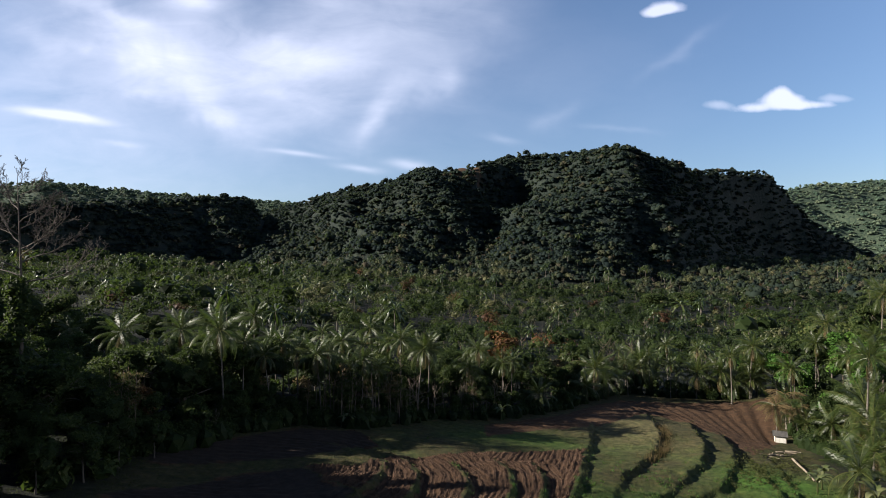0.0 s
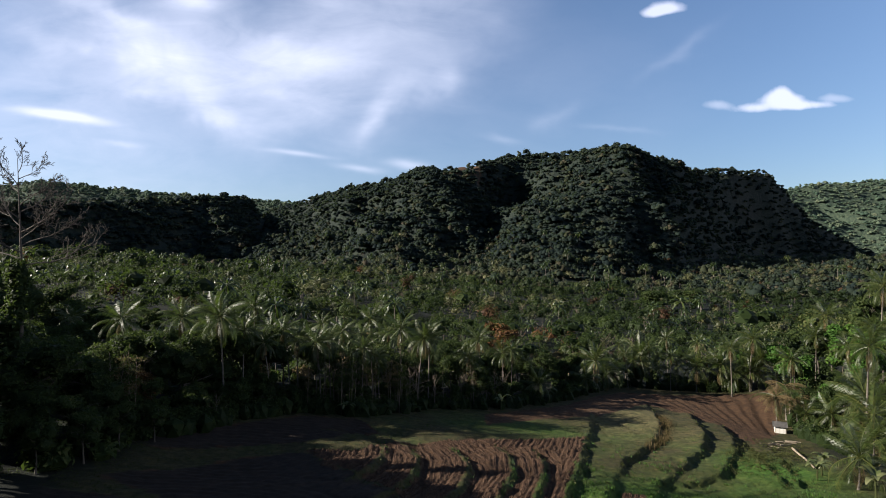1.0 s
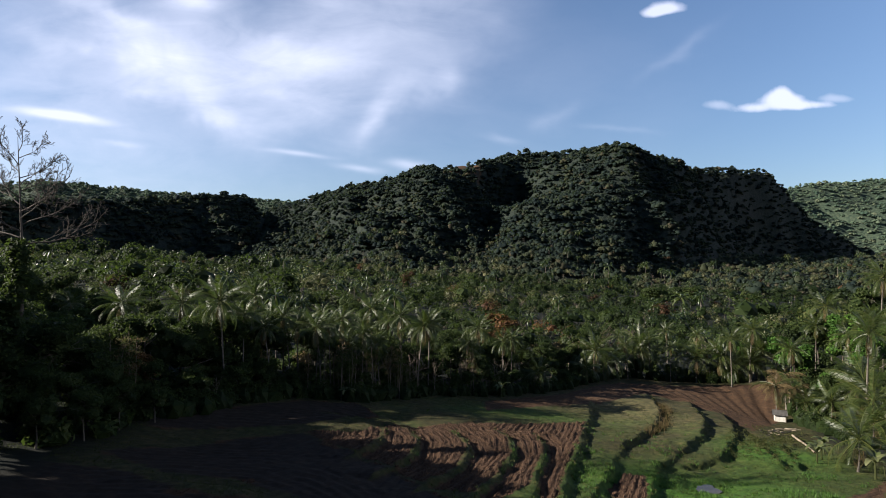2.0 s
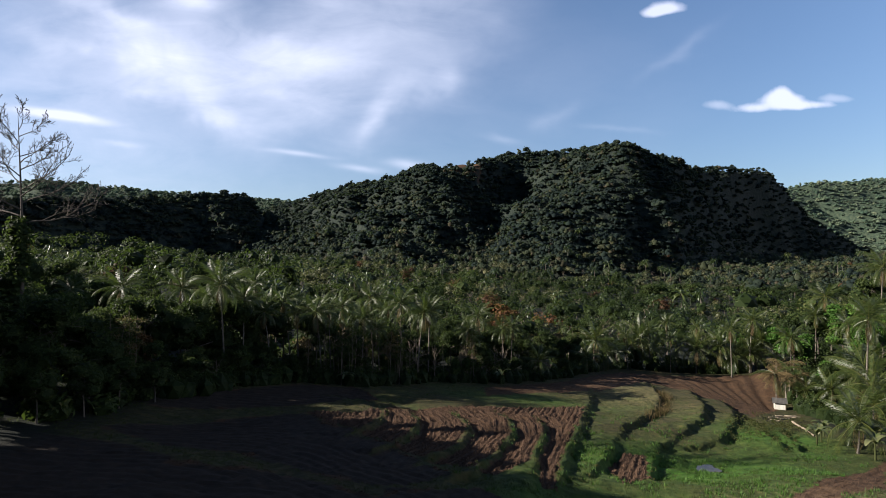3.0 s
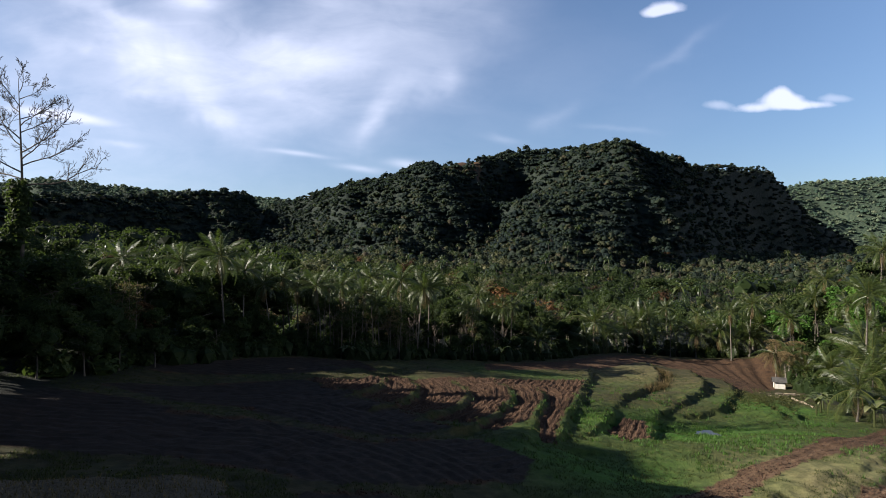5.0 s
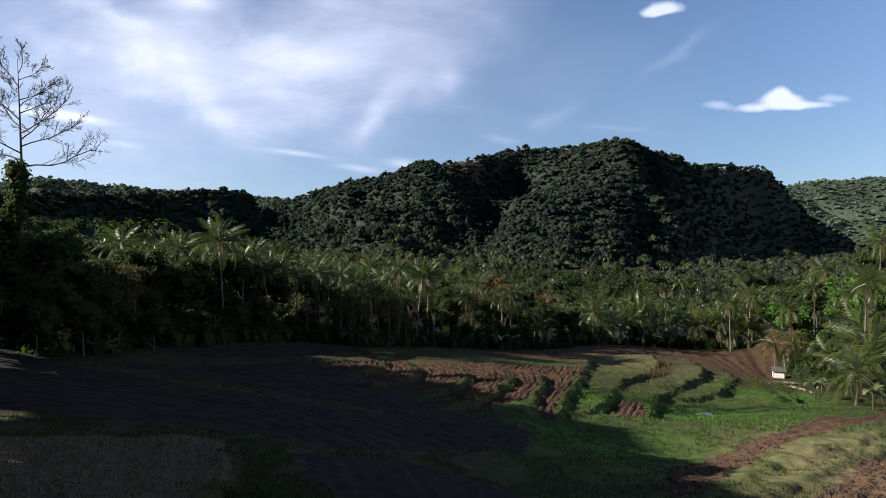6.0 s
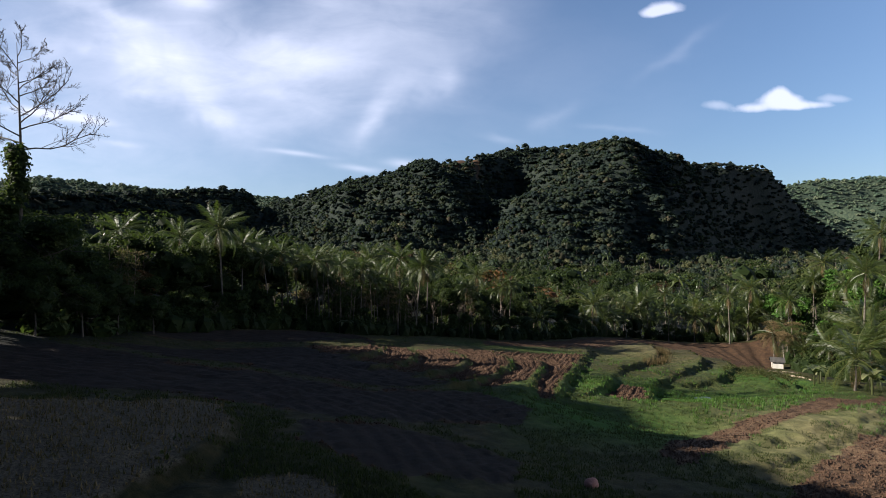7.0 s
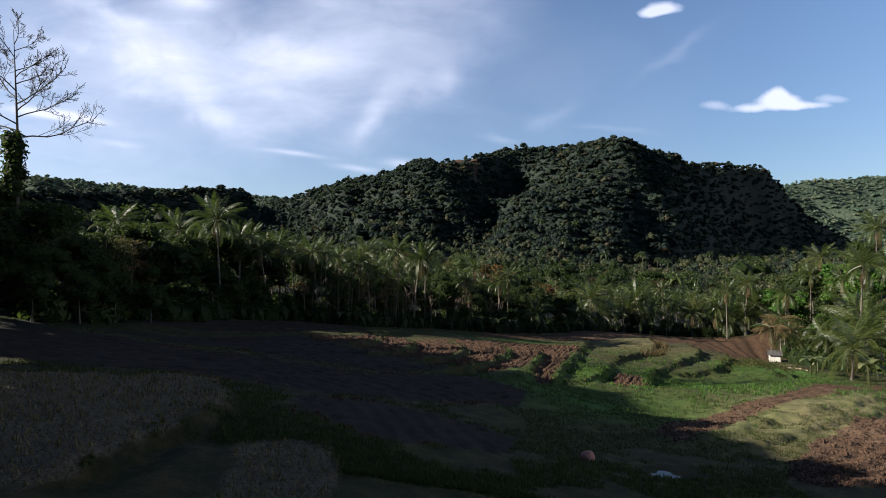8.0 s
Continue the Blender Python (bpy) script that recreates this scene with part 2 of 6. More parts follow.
# spurs and gullies of the main hill: bearing at the crest and at the foot, breadth, how far they stand back
FOLDS = [(765, 640, 85, -60), (905, 815, 55, 85), (1085, 1010, 95, -55), (1175, 1235, 40, -30), (560, 500, 45, 30), (690, 560, 30, 30), (985, 900, 28, -30), (1150, 1120, 28, 26), (1310, 1330, 70, 25)]
LEFT_RIDGE = [(-300, 335, 480), (0, 347, 640), (60, 346, 690), (130, 349, 760), (200, 352, 840), (290, 354, 940), (330, 349, 980), (375, 342, 1020), (400, 338, 1040), (430, 343, 1060), (442, 352, 1080), (456, 374, 1100), (480, 430, 1120), (500, 470, 1120)]
BACK_LEFT = [(-300, 334, 1900), (40, 321, 1900), (65, 314, 1900), (100, 319, 1900), (180, 329, 1950), (300, 340, 2000), (450, 349, 2000), (540, 357, 2000), (640, 423, 2000)]
BACK_RIGHT = [(1300, 373, 2000), (1400, 329, 2050), (1450, 321, 2100), (1500, 320, 2100), (1568, 315, 2100), (1700, 305, 2150), (2200, 315, 2200)]
# bearing, breadth of the slope below the ridge
MAIN_RUN = [(430, 460), (700, 480), (800, 460), (900, 520), (1000, 600), (1100, 560), (1180, 480), (1230, 330), (1300, 220), (1400, 170), (1540, 150)]
LEFT_RUN = [(-300, 150), (300, 190), (400, 230), (500, 200)]
BACK_RUN = [(-300, 600), (2200, 600)]
HILLS = [(MAIN_RIDGE, MAIN_RUN, 9.0), (LEFT_RIDGE, LEFT_RUN, 8.5), (BACK_LEFT, BACK_RUN, 9.0), (BACK_RIGHT, BACK_RUN, 9.0)]


def slope_run(px, keys):
    return np.interp(px, [k[0] for k in keys], [k[1] for k in keys])


def valley(x, y):
    yy = np.where(y < 130, y, 130 + 60 * np.tanh((y - 130) / 60))
    z = 7.79 - 0.091 * 220 * np.tanh(x / 220) - 0.045 * np.maximum(yy, -40)
    for cx, cy, rx, ry, a in SWELLS:
        z = z + a * np.exp(-(((x - cx) / rx) ** 2) - ((y - cy) / ry) ** 2)
    z = z + 42 * smooth(300, 1120, y) * smooth(-260, 100, x)
    far = smooth(140, 260, np.hypot(x, y))
    return z + far * 5.0 * fbm2(x / 70, y / 70, 5, 3)


def ridged(x, y, seed, octaves=4):
    out, amp, tot = 0.0, 1.0, 0.0
    for o in range(octaves):
        out = out + amp * (1 - np.abs(4 * vnoise(x * 2**o, y * 2**o, seed + 13 * o)))
        tot += amp
        amp *= 0.5
    return out / tot


def hills(x, y):
    low = valley(x, y)
    yy = np.maximum(y, 30.0)
    px = 784 + F * x / yy
    out = low
    for keys, run, crown in HILLS:
        sky, dist = crest(px, keys)
        lean = x + 0.45 * y
        spur = ridged(lean / 150, (y - 0.3 * x) / 380, 11, 3)
        dist2 = dist + 40 * (0.45 - spur)
        if keys is MAIN_RIDGE:
            down = 1 - np.clip((yy - dist + slope_run(px, run)) / slope_run(px, run), 0, 1)
            for p_top, p_foot, breadth, back in FOLDS:
                dist2 = dist2 + back * smooth(0.0, 0.15, down) * np.exp(-(((px - p_top - (p_foot - p_top) * down) / breadth) ** 2))
        top = 30 + (460 - sky) * dist / F - crown * (1 - 0.9 * smooth(786, 800, px) * smooth(862, 850, px) * (keys is MAIN_RIDGE))
        foot = dist2 - slope_run(px, run)
        t = np.clip((yy - foot) / (dist2 - foot), 0, 1)
        rise = 0.60 * t**1.5 + 0.40 * smooth(0.0, 1.0, t)
        h = low + (top - low) * rise
        h = h - np.clip(yy - dist2, 0, None) * 0.28
        mid = smooth(0.0, 0.35, t) * (1 - smooth(0.72, 1.0, t))
        h = h + mid * (22 * (spur - 0.5) + 22 * (ridged(x / 85 + y / 200, y / 110, 31, 3) - 0.5))
        out = np.maximum(out, np.where(yy > 250, h, low))
    return out


def bank_edge(x, y):
    """Distance to the nearest bank line."""
    out = np.full(np.shape(x), 1e9)
    near = (x > -40) & (x < 60) & (y > 40) & (y < 120)
    for a, line in BANKS[:11]:
        d, s = line_side(x[near], y[near], line)
        out[near] = np.minimum(out[near], np.where((s > 0.04) & (s < 0.96), np.abs(d + 0.15), 1e9))
    return out


def shoulder(px, y):
    """The bare red patch on the hill's shoulder."""
    rag = 22 * fbm2(px / 9, y / 12, 23, 3)
    return smooth(794, 800, px + rag) * smooth(856, 848, px + rag) * smooth(992, 998, y + rag) * smooth(1130, 1110, y)


def soil_mask(x, y):
    x, y = np.asarray(x, float), np.asarray(y, float)
    m = np.zeros(np.shape(x))
    xj, yj = x + 0.7 * fbm2(x / 1.6, y / 1.6, 51, 3), y + 0.9 * fbm2(x / 1.6, y / 1.6, 57, 3)
    for poly in PLOUGHED + SHADE_PLOTS:
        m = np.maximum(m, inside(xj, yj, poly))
    return m * (bank_edge(x, y) > 0.34 + 0.4 * fbm2(x / 1.1, y / 1.1, 59, 3))


def shade_plot_mask(x, y):
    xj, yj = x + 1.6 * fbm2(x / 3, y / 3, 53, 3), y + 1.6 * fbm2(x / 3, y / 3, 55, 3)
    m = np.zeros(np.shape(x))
    for poly in SHADE_PLOTS:
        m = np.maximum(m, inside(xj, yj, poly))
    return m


def straw_mask(x, y):
    m = np.zeros(np.shape(x))
    xj, yj = x + 0.8 * fbm2(x / 1.8, y / 1.8, 61, 3), y + 0.8 * fbm2(x / 1.8, y / 1.8, 67, 3)
    for poly in STRAW:
        m = np.maximum(m, inside(xj, yj, poly))
    return m


def ground_z(x, y, fine=True):
    x, y = np.atleast_1d(np.asarray(x, float)), np.atleast_1d(np.asarray(y, float))
    z = hills(x, y)
    near = (x > -60) & (x < 90) & (y > 8) & (y < 150)
    if near.any():
        xn, yn = x[near], y[near]
        zn = z[near]
        xw, yw = xn + 0.65 * fbm2(xn / 2.2, yn / 2.2, 71, 4), yn + 0.65 * fbm2(xn / 2.2, yn / 2.2, 77, 4)
        edge = np.full(xn.shape, 1e9)
        for a, line in BANKS:
            d, s = line_side(xw, yw, line)
            w = smooth(0, 0.10, s) * smooth(1, 0.90, s)
            lift = (a / 2) * np.clip(0.62 + 0.8 * fbm2(xn / 2.6, yn / 2.6, 73, 3), 0.25, 1.05)
            zn = zn - np.tanh(d / 0.22) * lift * np.clip(1 - np.abs(d) / 7.0, 0, 1) * w
            edge = np.minimum(edge, np.where(w > 0.3, np.abs(d), 1e9))
        soil = soil_mask(xn, yn)
        if fine:
            row = np.minimum(edge, 30)
            furrow = np.sin(row * 2 * math.pi / 1.1 + 1.2 * fbm2(xn / 4, yn / 4, 81, 2))
            top = smooth(90, 96, yn)
            reach = np.hypot(xn - 54, yn - 92)
            sweep = np.arctan2(xn - 54, yn - 92) + 0.02 * fbm2(xn / 5, yn / 5, 83, 2)
            fan = (0.04 + 0.09 * smooth(8, 24, reach)) * np.sin(sweep * 82) + 0.22 * smooth(0.15, 0.4, sweep) * np.sin(sweep * 30)
            strip = 0.07 * np.sin((0.819 * yn - 0.574 * xn + 0.4 * fbm2(xn / 9, yn / 9, 85, 2)) * 2 * math.pi / 1.7)
            turn = smooth(33, 40, xn)
            lines = turn * fan + (1 - turn) * strip
            zn = zn + soil * ((1 - top) * 0.07 * furrow + top * lines + 0.13 * fbm2(xn / 0.55, yn / 0.55, 91, 2))
            tuft = 0.55 * np.clip(fbm2(xn / 1.3, yn / 1.3, 97, 2), -0.3, 1) + 0.45 * fbm2(xn / 0.5, yn / 0.5, 99, 2)
            zn = zn + (1 - soil) * (0.15 + 0.11 * np.exp(-((edge / 1.2) ** 2))) * tuft
        for cx, cy, rx, ry in POOLS:
            r = np.hypot((xn - cx) / rx, (yn - cy) / ry)
            level = float(valley(np.array([cx]), np.array([cy]))[0]) - 0.35
            zn = zn + (level - zn) * smooth(2.6, 1.45, r)
        z[near] = zn
    return z


def gz(x, y):
    return float(ground_z(x, y, False)[0])


# ---- mesh and material tools ----
def raw_mesh(name, verts, faces, mats=(), fmat=None, attrs=None, smooth_shade=False):
    """Mesh from arrays; faces: list of integer arrays of one width each."""
    me = bpy.data.meshes.new(name)
    verts = np.asarray(verts, np.float32)
    me.vertices.add(len(verts))
    me.vertices.foreach_set("co", verts.ravel())
    faces = [f for f in faces if len(f)]
    loops = np.concatenate([f.ravel() for f in faces]).astype(np.int32)
    sizes = np.concatenate([np.full(len(f), f.shape[1], np.int32) for f in faces])
    starts = np.concatenate([[0], np.cumsum(sizes)[:-1]]).astype(np.int32)
    me.loops.add(len(loops))
    me.loops.foreach_set("vertex_index", loops)
    me.polygons.add(len(sizes))
    me.polygons.foreach_set("loop_start", starts)
    for m in mats:
        me.materials.append(m)
    if fmat is not None:
        me.polygons.foreach_set("material_index", np.asarray(fmat, np.int32))
    me.polygons.foreach_set("use_smooth", np.full(len(sizes), smooth_shade))
    for key, val in (attrs or {}).items():
        at = me.attributes.new(key, "FLOAT", "POINT")
        at.data.foreach_set("value", np.asarray(val, np.float32))
    me.update(calc_edges=True)
    me.validate()
    return me


class Heap:
    """Gathers geometry: vertices, triangles, quads, a tint a vertex, a material a face."""

    def __init__(self):
        self.v, self.t, self.q, self.c, self.tm, self.qm, self.n = [], [], [], [], [], [], 0

    def add(self, verts, tris=None, quads=None, tint=0.5, mat=0):
        verts = np.asarray(verts, float).reshape(-1, 3)
        if tris is not None and len(tris):
            self.t.append(np.asarray(tris) + self.n)
            self.tm.append(np.full(len(tris), mat))
        if quads is not None and len(quads):
            self.q.append(np.asarray(quads) + self.n)
            self.qm.append(np.full(len(quads), mat))
        self.v.append(verts)
        self.c.append(np.broadcast_to(np.asarray(tint, float), (len(verts),)))
        self.n += len(verts)

    def cards(self, quads, tint=0.5, mat=0):
        """quads: (n, 4, 3)."""
        n = len(quads)
        self.add(quads.reshape(-1, 3), quads=np.arange(n * 4).reshape(n, 4), tint=np.repeat(np.broadcast_to(tint, (n,)), 4), mat=mat)

    def put(self, other, m, tint=0.0):
        """Adds a packed heap (verts, tris, quads, tints, tm, qm) under the 4x4 array m."""
        v, t, q, c, tm, qm = other
        self.v.append(v @ m[:3, :3].T + m[:3, 3])
        self.c.append(np.clip(c + tint, 0, 1))
        if len(t):
            self.t.append(t + self.n)
            self.tm.append(tm)
        if len(q):
            self.q.append(q + self.n)
            self.qm.append(qm)
        self.n += len(v)

    def packed(self):
        cat = lambda a, w: np.concatenate(a) if a else np.zeros((0, w), int)
        return (np.concatenate(self.v), cat(self.t, 3), cat(self.q, 4), np.concatenate(self.c),
                np.concatenate(self.tm) if self.tm else np.zeros(0, int), np.concatenate(self.qm) if self.qm else np.zeros(0, int))

    def mesh(self, name, mats, smooth_shade=False):
        v, t, q, c, tm, qm = self.packed()
        return raw_mesh(name, v, [t, q], mats, np.concatenate([tm, qm]), {"tint": c}, smooth_shade)


def turn_z(a, s=1.0, at=(0, 0, 0), sz=None):
    c, n = math.cos(a), math.sin(a)
    m = np.eye(4)
    m[:3, :3] = np.array([[c * s, -n * s, 0], [n * s, c * s, 0], [0, 0, sz or s]])
    m[:3, 3] = at
    return m


def tube(heap, pts, radii, sides=6, tint=0.5, mat=0):
    pts = np.asarray(pts, float)
    rings = []
    for i, p in enumerate(pts):
        d = pts[min(i + 1, len(pts) - 1)] - pts[max(i - 1, 0)]
        d = d / (np.linalg.norm(d) + 1e-9)
        a = np.cross(d, (0.31, 0.95, 0.11) if abs(d[2]) > 0.6 else (0, 0, 1.0))
        a /= np.linalg.norm(a) + 1e-9
        b = np.cross(d, a)
        w = np.arange(sides) * 2 * math.pi / sides
        rings.append(p + radii[i] * (np.cos(w)[:, None] * a + np.sin(w)[:, None] * b))
    v = np.concatenate(rings)
    q = []
    for i in range(len(pts) - 1):
        for k in range(sides):
            q.append((i * sides + k, i * sides + (k + 1) % sides, (i + 1) * sides + (k + 1) % sides, (i + 1) * sides + k))
    heap.add(v, quads=np.array(q), tint=tint, mat=mat)


def ico(level):
    bm = bmesh.new()
    bmesh.ops.create_icosphere(bm, subdivisions=level, radius=1.0)
    bm.verts.ensure_lookup_table()
    v = np.array([x.co[:] for x in bm.verts])
    t = np.array([[x.index for x in f.verts] for f in bm.faces])
    bm.free()
    return v, t


ICO2 = ico(2)
ICO1 = ico(1)


def lump(heap, at, size, rng, rough=0.25, tint=0.5, mat=0, cut=-0.35, ball=None):
    v, t = ball or ICO2
    v = v * (1 + rough * rng.uniform(-1, 1, (len(v), 1)))
    t = t[v[t].mean(1)[:, 2] > cut]
    heap.add(v * np.asarray(size) + np.asarray(at), tris=t, tint=tint, mat=mat)


def leaf_cards(rng, at, size, n, s, out=0.55, shell=0.55):
    """n diamond leaf sprays in the shell of an ellipsoid."""
    d = rng.normal(size=(n, 3))
    d /= np.linalg.norm(d, axis=1)[:, None]
    d[:, 2] = np.where(d[:, 2] < -0.45, -d[:, 2], d[:, 2])
    r = shell + (1.08 - shell) * rng.random((n, 1)) ** 0.6
    c = np.asarray(at) + d * r * np.asarray(size)
    nrm = out * d + (1 - out) * rng.normal(size=(n, 3)) + (0, 0, 0.25)
    nrm /= np.linalg.norm(nrm, axis=1)[:, None]
    a = np.cross(nrm, rng.normal(size=(n, 3)))
    a /= np.linalg.norm(a, axis=1)[:, None]
    b = np.cross(nrm, a)
    k = s * rng.uniform(0.6, 1.3, (n, 1))
    droop = nrm * k * -0.25
    return np.stack([c - a * k + droop, c - b * k * 0.55, c + a * k + droop, c + b * k * 0.55], 1)


def nodes_of(name):
    m = bpy.data.materials.new(name)
    m.use_nodes = True
    nt = m.node_tree
    nt.nodes.clear()
    out = nt.nodes.new("ShaderNodeOutputMaterial")
    return m, nt, out


def ramp_node(nt, stops, fac):
    r = nt.nodes.new("ShaderNodeValToRGB")
    el = r.color_ramp.elements
    while len(el) < len(stops):
        el.new(0.5)
    for e, (p, c) in zip(el, stops):
        e.position, e.color = p, (*c, 1)
    nt.links.new(fac, r.inputs[0])
    return r.outputs[0]


def noise_node(nt, scale, detail=4, rough=0.6, kind="Object", stretch=(1, 1, 1)):
    tc = nt.nodes.new("ShaderNodeTexCoord")
    mp = nt.nodes.new("ShaderNodeMapping")
    mp.inputs["Scale"].default_value = stretch
    nt.links.new(tc.outputs[kind], mp.inputs[0])
    n = nt.nodes.new("ShaderNodeTexNoise")
    n.inputs["Scale"].default_value = scale
    n.inputs["Detail"].default_value = detail
    n.inputs["Roughness"].default_value = rough
    nt.links.new(mp.outputs[0], n.inputs[0])
    return n.outputs[0]


def mixc(nt, fac, a, b, mode="MIX"):
    n = nt.nodes.new("ShaderNodeMix")
    n.data_type, n.blend_type = "RGBA", mode
    for i, v in ((0, fac), (6, a), (7, b)):
        if isinstance(v, (int, float)):
            n.inputs[i].default_value = v
        elif isinstance(v, tuple):
            n.inputs[i].default_value = (*v, 1)
        else:
            nt.links.new(v, n.inputs[i])
    return n.outputs[2]


def attr_node(nt, key):
    a = nt.nodes.new("ShaderNodeAttribute")
    a.attribute_name = key
    return a.outputs["Fac"]


def leaf_material(name, stops, through_light=0.35, rough=0.5, patch=0.0, spec=0.18, relief=0.0):
    """Foliage: colour by the plant's tint and by each leaf, some light through the leaf, a soft gloss."""
    m, nt, out = nodes_of(name)
    tint = attr_node(nt, "tint")
    geo = nt.nodes.new("ShaderNodeNewGeometry")
    inf = nt.nodes.new("ShaderNodeObjectInfo")
    add = nt.nodes.new("ShaderNodeMath")
    add.operation = "MULTIPLY_ADD"
    nt.links.new(geo.outputs["Random Per Island"], add.inputs[0])
    add.inputs[1].default_value = 0.30
    nt.links.new(tint, add.inputs[2])
    add2 = nt.nodes.new("ShaderNodeMath")
    add2.operation = "MULTIPLY_ADD"
    nt.links.new(inf.outputs["Random"], add2.inputs[0])
    add2.inputs[1].default_value = 0.22
    nt.links.new(add.outputs[0], add2.inputs[2])
    sub = nt.nodes.new("ShaderNodeMath")
    sub.operation = "SUBTRACT"
    nt.links.new(add2.outputs[0], sub.inputs[0])
    sub.inputs[1].default_value = 0.26
    col = ramp_node(nt, stops, sub.outputs[0])
    if patch:
        col = mixc(nt, ramp_node(nt, [(0.42, (0, 0, 0)), (0.62, (1, 1, 1))], noise_node(nt, patch, 5, 0.65)), col, mixc(nt, 0.55, col, (0.021, 0.031, 0.011)))
    p = nt.nodes.new("ShaderNodeBsdfPrincipled")
    nt.links.new(col, p.inputs["Base Color"])
    p.inputs["Roughness"].default_value = rough
    p.inputs["Specular IOR Level"].default_value = spec
    if relief:
        bump = nt.nodes.new("ShaderNodeBump")
        bump.inputs["Strength"].default_value = 1.0
        bump.inputs["Distance"].default_value = relief
        nt.links.new(noise_node(nt, 0.9, 3, 0.6), bump.inputs["Height"])
        nt.links.new(bump.outputs[0], p.inputs["Normal"])
    tr = nt.nodes.new("ShaderNodeBsdfTranslucent")
    nt.links.new(mixc(nt, 0.5, col, (0.08, 0.125, 0.018), "MIX"), tr.inputs[0])
    mx = nt.nodes.new("ShaderNodeMixShader")
    mx.inputs[0].default_value = through_light
    nt.links.new(p.outputs[0], mx.inputs[1])
    nt.links.new(tr.outputs[0], mx.inputs[2])
    nt.links.new(mx.outputs[0], out.inputs[0])
    return m


def solid_material(name, stops, scale, rough=0.85, bump=0.3, stretch=(1, 1, 1), detail=6, metal=0.0, spec=0.3):
    m, nt, out = nodes_of(name)
    big = noise_node(nt, scale, detail, 0.65, stretch=stretch)
    small = noise_node(nt, scale * 7, 4, 0.6, stretch=stretch)
    inf = nt.nodes.new("ShaderNodeObjectInfo")
    mad = nt.nodes.new("ShaderNodeMath")
    mad.operation = "MULTIPLY_ADD"
    nt.links.new(inf.outputs["Random"], mad.inputs[0])
    mad.inputs[1].default_value = 0.16
    nt.links.new(big, mad.inputs[2])
    col = ramp_node(nt, stops, mad.outputs[0])
    p = nt.nodes.new("ShaderNodeBsdfPrincipled")
    nt.links.new(mixc(nt, 0.35, col, mixc(nt, small, (0.0, 0.0, 0.0), col, "MIX")), p.inputs["Base Color"])
    p.inputs["Roughness"].default_value = rough
    p.inputs["Metallic"].default_value = metal
    p.inputs["Specular IOR Level"].default_value = spec
    b = nt.nodes.new("ShaderNodeBump")
    b.inputs["Strength"].default_value = bump
    b.inputs["Distance"].default_value = 0.05
    nt.links.new(small, b.inputs["Height"])
    nt.links.new(b.outputs[0], p.inputs["Normal"])
    nt.links.new(p.outputs[0], out.inputs[0])
    return m


